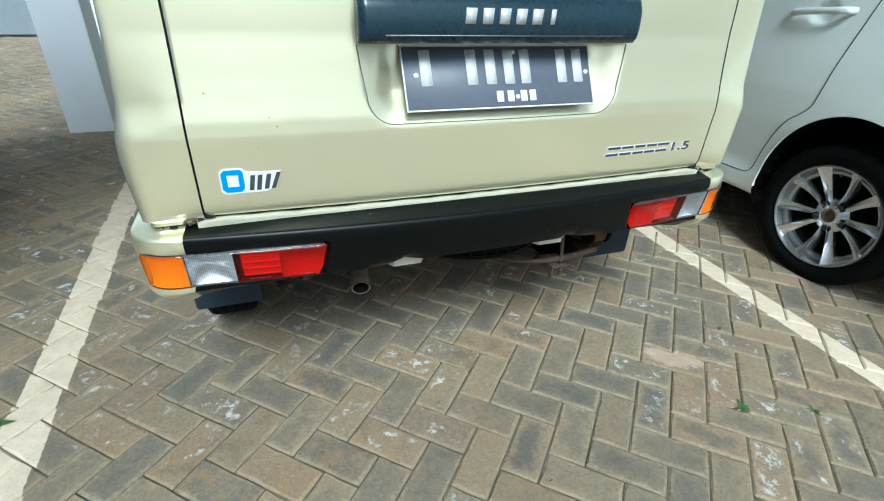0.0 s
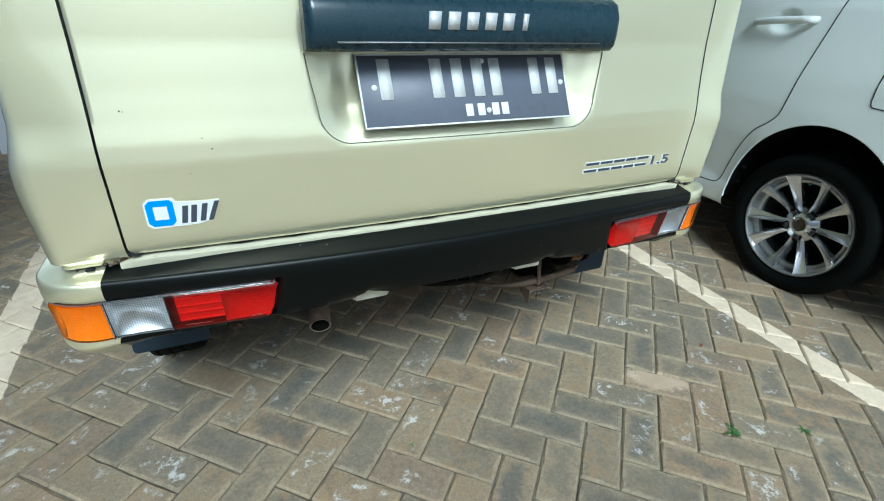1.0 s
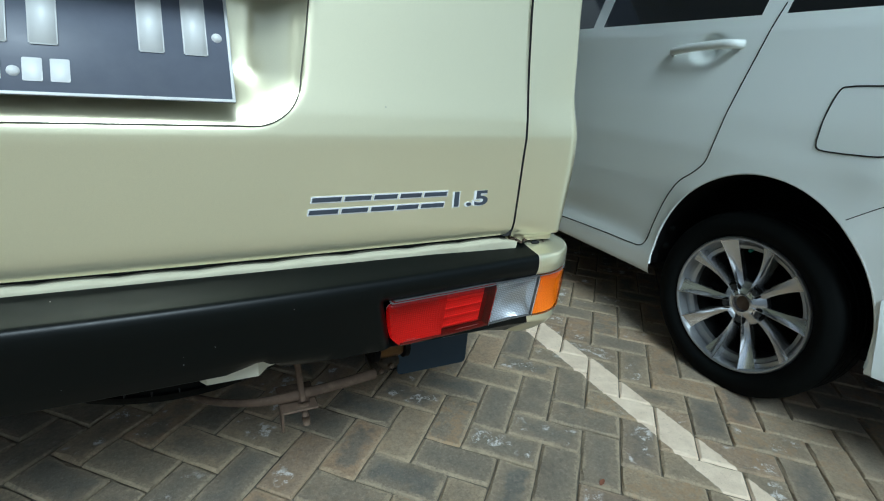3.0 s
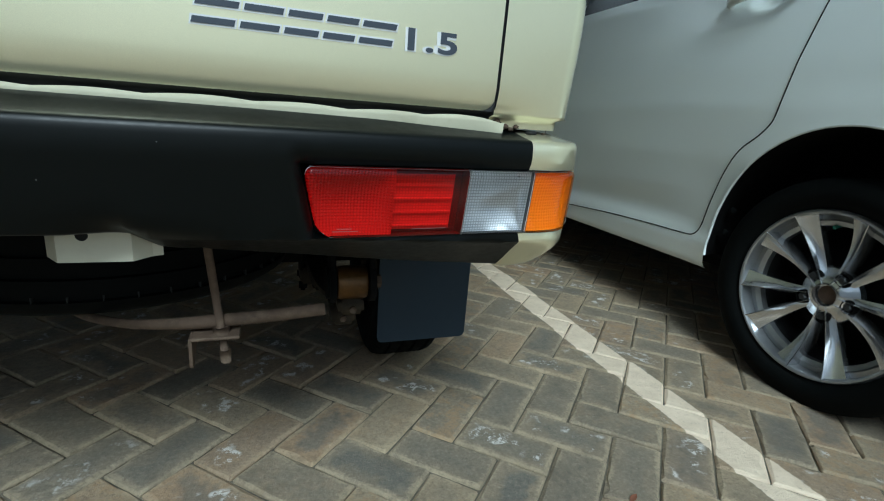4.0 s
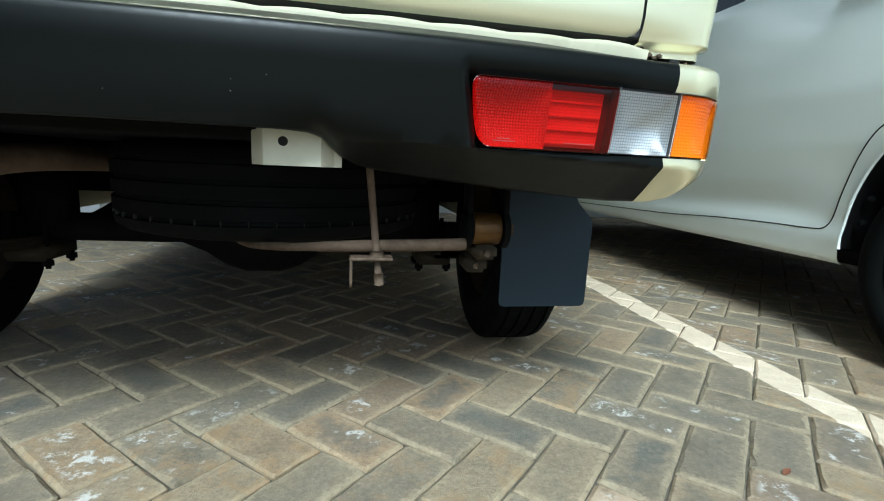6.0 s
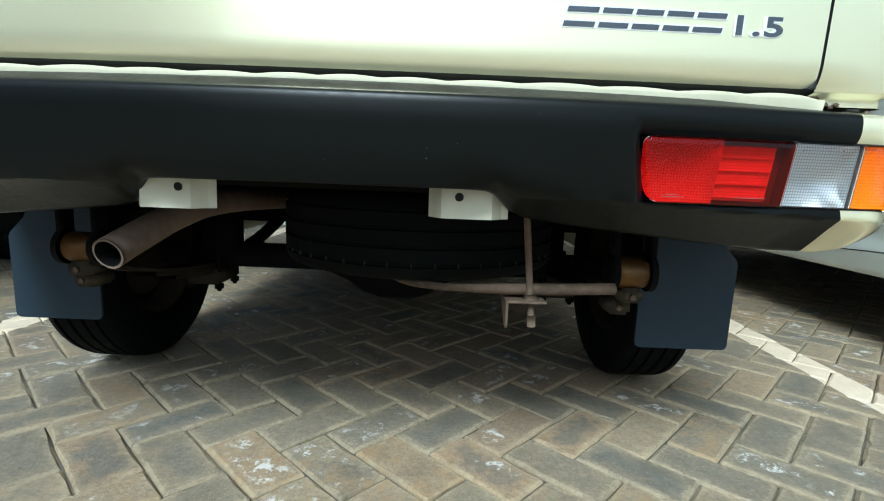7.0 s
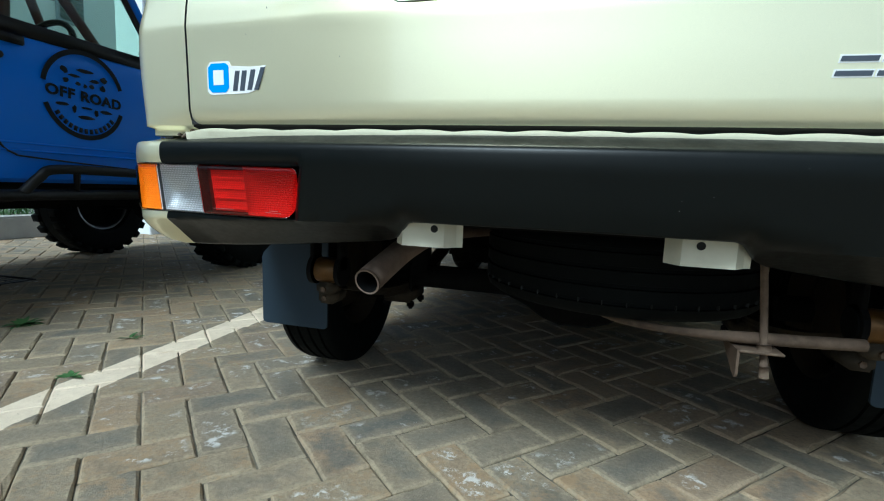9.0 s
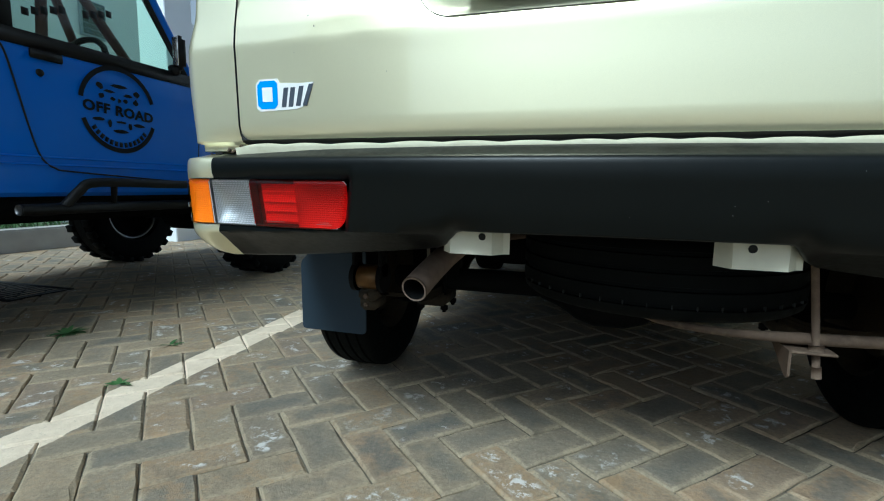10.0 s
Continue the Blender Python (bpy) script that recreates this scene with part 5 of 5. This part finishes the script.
# seats
for sx in (-0.32, 0.32):
    part("seat", raw(*join(box(sx - 0.22, sx + 0.22, 0.55, 1.0, 0.70, 0.82, 0.05), moved(box(sx - 0.21, sx + 0.21, -0.06, 0.06, 0.0, 0.42, 0.05), Matrix.Translation((0, 0.55, 0.72)) @ Matrix.Rotation(radians(8), 4, "X")))), BLACK, jeep)


def jeep_line(points, r, material, name, lift=0.001):
    return part(name, raw(*tube([(0.700 + lift, p[1], p[2]) for p in smooth_line([(0, y, z) for y, z in points], 6)], r, 6)), material, jeep)


jeep_line([(0.505, 1.06), (0.53, 1.0), (0.585, 0.755), (0.615, 0.665), (0.66, 0.628), (0.75, 0.615), (1.33, 0.580)], 0.0035, SEAM, "door_gap", -0.001)
jeep_line([(1.40, 1.06), (1.395, 0.85), (1.37, 0.60)], 0.003, SEAM, "door_gap", -0.001)
for z in (0.640, 0.668):
    part("pressed_line", raw(*tube([(0.6975, y, z) for y in (-0.3, 0.3, 0.9, 1.39)], 0.0045, 8)), BLUE, jeep)
part("door_handle", raw(*join(box(0.698, 0.712, 0.615, 0.715, 1.030, 1.052, 0.004), box(0.698, 0.706, 0.600, 0.72, 1.022, 1.058, 0.004))), BLACK, jeep, "black door handle")
part("door_lock", raw(*moved(lathe([(0.0, 0.014), (0.006, 0.012), (0.007, 0.0)], 20), Matrix.Translation((0.697, 0.635, 0.975)))), BLACK, jeep)
mirror = part("wing_mirror", raw(*box(0.700, 0.750, 1.245, 1.300, 1.125, 1.285, 0.02, 3)), BLACK, jeep, "black wing mirror on a short arm")
part("mirror_glass", raw(*box(0.709, 0.743, 1.239, 1.243, 1.140, 1.272, 0.001, 1)), CHROME, mirror)
part("mirror_arm", raw(*box(0.66, 0.72, 1.25, 1.28, 1.10, 1.15, 0.008)), BLACK, mirror)
# side step bars
for sx in (-1, 1):
    stepbar = part("side_step", raw(*tube(smooth_line([(sx * 0.60, 0.62, 0.46), (sx * 0.72, 0.65, 0.474), (sx * 0.745, 0.71, 0.54), (sx * 0.75, 0.78, 0.575), (sx * 0.75, 1.1, 0.572), (sx * 0.75, 1.42, 0.565), (sx * 0.72, 1.52, 0.53), (sx * 0.60, 1.56, 0.46)], 6), 0.019, 10)), BLACK, jeep, "black tubular side step")
    part("step_rail", raw(*tube([(sx * 0.73, 0.505, 0.474), (sx * 0.73, 1.0, 0.474), (sx * 0.73, 1.55, 0.474)], 0.021, 14)), BLACK, stepbar)
    part("rail_cap", raw(*tube([(sx * 0.73, 0.500, 0.474), (sx * 0.73, 0.512, 0.474)], 0.0195, 14)), STEEL, stepbar, "bare steel end cap")
    part("reflector", raw(*box(sx * 0.752 - 0.004, sx * 0.752 + 0.004, 1.245, 1.318, 0.462, 0.484, 0.003, 1)), PLATEWHITE, stepbar, "small white reflector")
    for y in (0.86, 1.30):
        part("step_post", raw(*tube([(sx * 0.745, y, 0.575), (sx * 0.735, y, 0.474), (sx * 0.40, y, 0.46)], 0.014, 8)), BLACK, stepbar)
# round door badge: an open ring, two words, plain shapes for the picture
for t0, t1 in ((0.30, 2.95), (3.45, 5.95)):
    rows = [[(0.7022, 0.947 + r * math.cos(t), 0.886 + r * math.sin(t)) for r in (0.162, 0.182)] for t in np.linspace(t0, t1, 36)]
    part("badge_ring", raw(*grid(rows)), STICKBLACK, jeep, "black ring of the door badge")


def islands(me):
    """The loose pieces of a mesh as (verts, faces)."""
    root = list(range(len(me.vertices)))

    def top(i):
        while root[i] != i:
            root[i] = root[root[i]]
            i = root[i]
        return i
    for e in me.edges:
        root[top(e.vertices[0])] = top(e.vertices[1])
    lots = {}
    for p in me.polygons:
        lots.setdefault(top(p.vertices[0]), []).append(tuple(p.vertices))
    co = [tuple(v.co) for v in me.vertices]
    return [sub(co, fs) for fs in lots.values()]


words = bpy.data.curves.new("words", "FONT")
words.offset = 0.0022
words.body, words.size, words.align_x, words.extrude, words.space_character = "OFF ROAD", 0.056, "CENTER", 0.0005, 1.1
tmp = new("tmp", words)
dg = bpy.context.evaluated_depsgraph_get()
me = bpy.data.meshes.new_from_object(tmp.evaluated_get(dg))
bpy.data.objects.remove(tmp)
me.transform(Matrix.Translation((0.7028, 0.947, 0.862)) @ Matrix.Rotation(radians(-3), 4, "X") @ Matrix.Rotation(radians(90), 4, "Z") @ Matrix.Rotation(radians(90), 4, "X") @ Matrix.Scale(1.12, 4, (1, 0, 0)))
me.materials.clear()
for letter in islands(me):
    part("badge_letter", raw(*letter, smooth=False), STICKBLACK, jeep, "black letter of the words OFF ROAD")
rnd = random.Random(4)
for y0, z0, wy, wz in ((-0.085, 0.975, 0.02, 0.016), (0.085, 0.965, 0.02, 0.016), (0.0, 0.985, 0.045, 0.010), (-0.045, 0.958, 0.030, 0.008), (0.045, 0.952, 0.030, 0.008), (-0.080, 0.935, 0.016, 0.016), (0.080, 0.928, 0.016, 0.016), (-0.03, 0.930, 0.014, 0.010), (0.03, 0.928, 0.014, 0.010), (0.0, 0.925, 0.010, 0.012), (-0.10, 0.838, 0.030, 0.010), (0.09, 0.830, 0.034, 0.010), (-0.05, 0.825, 0.012, 0.018), (0.045, 0.822, 0.012, 0.018), (0.0, 0.795, 0.045, 0.010), (0.0, 0.835, 0.030, 0.007)):
    k = 9
    ring = [(0.7024, 0.947 + y0 + wy * math.cos(2 * math.pi * a / k) * rnd.uniform(0.6, 1), z0 + wz * math.sin(2 * math.pi * a / k) * rnd.uniform(0.6, 1)) for a in range(k)]
    part("badge_patch", raw(ring, [tuple(range(k))], smooth=False), STICKBLACK, jeep, "plain black badge shape")
for k in range(13):
    t = 3.75 + k * 0.155
    y, z = 0.947 + 0.147 * math.cos(t), 0.886 + 0.147 * math.sin(t)
    part("badge_bar", raw(*moved(box(-0.0004, 0.0004, -0.007, 0.007, -0.010, 0.010), Matrix.Translation((0.7026, y, z)) @ Matrix.Rotation(t + math.pi / 2, 4, "X"))), STICKBLACK, jeep, "plain black bar")


def mud_wheel(parent, at, r, rim, w, out):
    wheel = part("wheel", sharp(raw(*moved(lathe(tyre_profile(r - 0.012, rim, w, 2), 56), Matrix.Translation(at))), 40), RUBBER, parent, "knobbly black mud tyre")
    rr = r - 0.012
    for sd in (-1, 1):
        lug_me = raw(*box(sd * w * 0.36 - w * 0.13, sd * w * 0.36 + w * 0.13, -math.pi * rr / 26 * 0.55, math.pi * rr / 26 * 0.55, rr - 0.02, rr + 0.013, 0.002, 1))
        for k in range(26):
            part("tread_block", lug_me, RUBBER, wheel).matrix_local = Matrix.Translation(at) @ Matrix.Rotation(2 * math.pi * (k + 0.25 * sd) / 26, 4, "X")
    disc = [(out * w * 0.36, rim + 0.004), (out * w * 0.30, rim - 0.012), (-out * w * 0.10, rim - 0.02), (-out * w * 0.10, rim * 0.6), (0.0, 0.05), (out * w * 0.1, 0.0)]
    part("rim", sharp(raw(*moved(lathe(disc, 40), Matrix.Translation(at))), 40), DARK, wheel)
    inner = [(-out * w * 0.38, rim + 0.004), (-out * w * 0.38, rim - 0.004), (-out * w * 0.30, rim - 0.012), (-out * w * 0.10, rim - 0.02)]
    part("rim_well", raw(*moved(lathe(inner, 40), Matrix.Translation(at))), STEEL, wheel)


for sx in (-1, 1):
    for y in (2.03, 0.0):
        mud_wheel(jeep, (sx * 0.60, y, 0.365), 0.365, 0.19, 0.22, sx)
for y in (2.03, 0.0):
    part("axle", raw(*tube([(-0.5, y, 0.36), (-0.2, y, 0.36), (-0.15, y, 0.36), (0.02, y, 0.36), (0.07, y, 0.36), (0.5, y, 0.36)], [0.035, 0.035, 0.10, 0.10, 0.035, 0.035], 14)), DARK, jeep)

# ---- the setting ----
LOUVRE = simple("green_louvre_glass", (0.055, 0.085, 0.075), 0.15, 0, 8, 0.1)
TAN = simple("tan_plaster", (0.23, 0.19, 0.13), 0.85, 0, 6, 0.12, 0.2)


def structure(name, lot, material, label, category, smooth=False):
    return tagged(part(name, raw(*lot, smooth=smooth), material, None), label, category, kind="structure")


structure("pillar_1", box(-1.905, -1.60, 3.42, 3.72, -0.01, 3.4, 0.006), WALLPAINT, "pale painted square concrete pillar on the paving", "pillar")
structure("pillar_2", box(-4.25, -3.92, 3.10, 3.43, -0.01, 3.4, 0.006), WALLPAINT, "pale painted square concrete pillar on the paving", "pillar")
structure("kerb", box(-4.62, -4.42, -6.0, 2.75, -0.012, 0.185, 0.015), CONCRETE, "weathered concrete kerb of a planted strip", "kerb")
structure("planting_bed", box(-7.0, -4.61, -6.0, 2.75, -0.012, 0.16, 0.01), SAND, "earth bed behind the kerb", "planting bed")
structure("wall_west", box(-7.2, -7.0, -14, 12, -0.01, 3.4, 0.01), WALLPAINT, "white painted boundary wall", "wall")
# out of view; outline set to give the tailgate its tan reflection
south = prism([(-22.0, -0.01), (-4.4, -0.01), (-4.4, 9.5), (-6.6, 9.5), (-8.4, 5.0), (-22.0, 4.0)], -9.4, -9.0)
window = structure("window_1", box(-7.0, -6.95, 4.64, 5.02, 2.62, 3.12, 0.008), SHEET, "grey-green louvred window in the white wall", "window")
for k in range(6):
    part("louvre_pane", raw(*box(-6.948, -6.940, 4.665, 4.995, 2.650 + k * 0.077, 2.718 + k * 0.077, 0.002, 1)), LOUVRE, window)
# added out of view, closes off the low sky to the east
structure("wall_east", box(3.90, 4.10, -0.9, 10.5, -0.01, 3.4, 0.01), WALLPAINT, "unseen white wall added to close the row of bays", "wall")
structure("wall_south", south, TAN, "unseen tan building wall across the yard, shaped for the tailgate's reflection", "wall")
structure("wall_north", box(-7.0, 14, 10.5, 10.7, -0.01, 3.4, 0.01), WALLPAINT, "white painted wall beyond the bays", "wall")
# added to close the north side, so less light reaches between the cars
structure("wall_bays", box(-1.55, 3.88, 4.30, 4.50, -0.01, 3.4, 0.01), WALLPAINT, "white wall added in front of the parked cars to keep northern light out", "wall")
structure("sheet_gate", box(-6.6, -3.4, 10.40, 10.47, 0.03, 2.2, 0.01), SHEET, "grey sheet metal gate in front of the wall", "gate")
# canopy out of view; its western arm is added to shade the left paving
roof_plan = [(-3.3, -1.3), (4.5, -1.3), (4.5, 3.8), (-1.3, 3.8), (-1.3, 1.0), (-3.3, 1.0)]
roof = [(x, y, z) for z in (3.40, 3.55) for x, y in roof_plan], [tuple(range(6))[::-1], tuple(range(6, 12))] + [(i, (i + 1) % 6, (i + 1) % 6 + 6, i + 6) for i in range(6)]
structure("canopy_roof", roof, WALLPAINT, "unseen white concrete canopy over the bays, cut to an L to shade the paving", "roof")

# ---- small things on the ground ----
def leaf_blade(x, y, z, length, width, heading, rise, curl):
    d, s = Vector((math.cos(heading), math.sin(heading), 0)), Vector((-math.sin(heading), math.cos(heading), 0))
    rows = []
    for k, w in enumerate((0.35, 1.0, 0.85, 0.05)):
        t = k / 3
        p = Vector((x, y, z)) + d * length * t + Vector((0, 0, rise * t - curl * t * t))
        rows.append([tuple(p - s * width * w / 2), tuple(p + Vector((0, 0, -0.1 * width))), tuple(p + s * width * w / 2)])
    return grid(rows)


def weed(at, size, count, seed, label):
    r = random.Random(seed)
    ob = thing("weed", label, "weed", (at[0], at[1], 0), group="weeds in the paving joints")
    for k in range(count):
        lot = leaf_blade(r.uniform(-0.1, 0.1) * size, r.uniform(-0.1, 0.1) * size, -0.002, size * r.uniform(0.5, 1.0), size * r.uniform(0.18, 0.3), r.uniform(0, 6.28), size * r.uniform(0.1, 0.45), size * r.uniform(0.1, 0.4))
        part("leaf", raw(*lot), LEAF, ob)
    return ob


weed((0.748, -0.286), 0.036, 20, 1, "small bright green weed in a paving joint")
weed((0.946, -0.365), 0.030, 9, 2, "tiny green weed in a paving joint")
weed((-1.308, 0.296), 0.050, 12, 3, "small green weed beside the cream bay line")
weed((-1.92, 0.596), 0.075, 40, 4, "low spreading green weed on the paving")
weed((-1.45, 0.62), 0.05, 10, 5, "small green weed in a paving joint")
weed((-0.13, 0.02), 0.020, 6, 6, "tiny green weed in a paving joint")
weed((0.07, -0.32), 0.022, 6, 7, "tiny green weed in a paving joint")

# dry leaf
dry = thing("dry_leaf", "small curled brown dry leaf on the paving", "leaf", (0.989, 0.027, 0))
part("leaf_blade", raw(*leaf_blade(-0.009, 0, 0.002, 0.020, 0.011, 0.4, 0.008, 0.003)), simple("dry_leaf_brown", (0.16, 0.06, 0.03), 0.8, 0, 60, 0.4), dry)

# iron drain grate
grate = thing("drain_grate", "dark iron drain grate let into the paving", "drain grate", (-3.02, 1.02, -0.006))
part("grate_frame", raw(*join(box(-0.34, 0.34, -0.16, -0.13, -0.004, 0.010, 0.002), box(-0.34, 0.34, 0.13, 0.16, -0.004, 0.010, 0.002), box(-0.34, -0.31, -0.13, 0.13, -0.004, 0.010, 0.002), box(0.31, 0.34, -0.13, 0.13, -0.004, 0.010, 0.002))), BLACK, grate)
for k in range(13):
    x = -0.285 + k * 0.0475
    part("grate_bar", raw(*box(x - 0.010, x + 0.010, -0.131, 0.131, -0.003, 0.008, 0.002, 1)), BLACK, grate)

# grass and low plants on the bed behind the kerb
r = random.Random(8)
lots_ = [leaf_blade(r.uniform(-5.6, -4.60), r.uniform(-1.5, 2.7), 0.155, r.uniform(0.05, 0.16), r.uniform(0.006, 0.014), r.uniform(0, 6.28), r.uniform(0.06, 0.18), r.uniform(0.0, 0.06)) for k in range(3500)]
gv, gf = [], []
for lv, lf in lots_:
    k = len(gv)
    gv.extend(lv)
    gf.extend(tuple(i + k for i in f) for f in lf)
tagged(part("grass", raw(gv, gf), LEAF, None), "green grass on the bed behind the kerb", "grass", kind="stuff")


# ---- paving ----
W, TURN_P, OFF_P = 0.1005, radians(46.4), (-0.12297, -0.37016)
EU, EV = Vector((math.cos(TURN_P), math.sin(TURN_P))), Vector((-math.sin(TURN_P), math.cos(TURN_P)))
GAP, CH = 0.0013, 0.0048


def block(seed):
    """One worn paver about its middle: flat top, ragged chamfered rim, sides."""
    r = random.Random(seed)
    a, b = (2 * W / 2 - GAP, W / 2 - GAP)
    spread = [-0.72, -0.42, -0.1, 0.22, 0.5, 0.78]
    n = 18
    wob = [r.uniform(-0.0014, 0.0008) for k in range(n)]
    chip = [r.uniform(0.45, 1.55) * (1.7 if r.random() < 0.12 else 1.0) for k in range(n)]
    v = []
    for inset, z, cut in ((0.0, -0.014, 0.003), (0.0, -0.0048, 0.003), (CH, 0.0, 0.004)):
        low = [(x * a, -b) for x in spread]
        high = [(-x * a, b) for x in spread]
        ring = [(-a + cut, -b)] + low[1:-1] + [(a - cut, -b), (a, -b + cut), (a, 0.1 * b), (a, b - cut), (a - cut, b)] + high[1:-1] + [(-a + cut, b), (-a, b - cut), (-a, -0.1 * b), (-a, -b + cut)]
        for k, (x, y) in enumerate(ring):
            i = inset * chip[k] - wob[k]
            v.append((x - math.copysign(i, x) * (abs(x) > a * 0.9), y - math.copysign(i, y) * (abs(y) > b * 0.9), z + (r.uniform(-0.0012, 0.0012) if -0.01 < z < 0 else 0.0)))
    f = [(n * m + k, n * m + (k + 1) % n, n * m + n + (k + 1) % n, n * m + n + k) for m in range(2) for k in range(n)]
    f.append(tuple(range(2 * n, 3 * n)))
    return v, f


def cell_blocks(x0, x1, y0, y1):
    """Middles and turns of the herringbone blocks whose middles lie in the stretch."""
    out = []
    r = int(max(abs(x0), abs(x1), abs(y0), abs(y1)) * 1.5 / W) + 3
    for i in range(-r, r):
        for j in range(-r, r):
            k = (i + j) % 4
            if k == 0:
                u, v, turn = i + 1.0, j + 0.5, 0
            elif k == 2:
                u, v, turn = i + 0.5, j + 1.0, 1
            else:
                continue
            p = (EU * (u + OFF_P[0]) + EV * (v + OFF_P[1])) * W
            if x0 <= p.x <= x1 and y0 <= p.y <= y1:
                out.append((p.x, p.y, turn))
    return out


NEAR = (-1.05, 1.15, -1.05, 1.75)
pave_rnd = random.Random(11)
shapes = [block(k + 1) for k in range(8)]
near_meshes = []
for bv, bf in shapes:
    me = raw(bv, bf, smooth=False)
    me.name = "paver"
    layer = me.uv_layers.new()
    for li, loop in enumerate(me.loops):
        co = me.vertices[loop.vertex_index].co
        layer.data[li].uv = (co.x / (W / 2), co.y / (W / 2))
    me.materials.append(PAVER)
    near_meshes.append(me)
pavement = new("pavement")
tagged(pavement, "herringbone paving of worn grey-brown concrete blocks with cream bay lines", "paving", kind="structure")
allb = cell_blocks(-7.5, 8.0, -6.0, 10.4)
near = sorted((b for b in allb if NEAR[0] < b[0] < NEAR[1] and NEAR[2] < b[1] < NEAR[3]), key=lambda b: math.hypot(b[0] - 0.1, (b[1] - 0.2)))[:300]
nearset = set(near)
for x, y, turn in near:
    ob = new("paver", near_meshes[pave_rnd.randrange(8)])
    ob.parent = pavement
    ob.matrix_local = pose(x, y, pave_rnd.uniform(-0.0022, 0.0012), pave_rnd.uniform(-0.8, 0.8), pave_rnd.uniform(-0.6, 0.6), 46.4 + 90 * turn + pave_rnd.uniform(-0.45, 0.45))
V, F, UV = [], [], []
luvs = [np.array([(bv[i][0] / (W / 2), bv[i][1] / (W / 2)) for f in bf for i in f]) for bv, bf in shapes]
for x, y, turn in allb:
    if (x, y, turn) in nearset:
        continue
    a = TURN_P + math.pi / 2 * turn + radians(pave_rnd.uniform(-0.5, 0.5))
    c, s, dz = math.cos(a), math.sin(a), pave_rnd.uniform(-0.0015, 0.0010)
    k, pick = len(V), pave_rnd.randrange(8)
    bv, bf = shapes[pick]
    tx, ty = pave_rnd.uniform(-0.008, 0.008), pave_rnd.uniform(-0.008, 0.008)
    V.extend((x + c * p - s * q, y + s * p + c * q, z + dz + tx * p + ty * q) for p, q, z in bv)
    F.extend(tuple(i + k for i in f) for f in bf)
    UV.append(luvs[pick])
me = raw(V, F, smooth=False)
lay = me.uv_layers.new()
lay.data.foreach_set("uv", np.concatenate(UV).ravel())
field = part("paver_field", me, PAVER_FAR, pavement)
tagged(field, "many worn concrete paving blocks", kind="stuff")
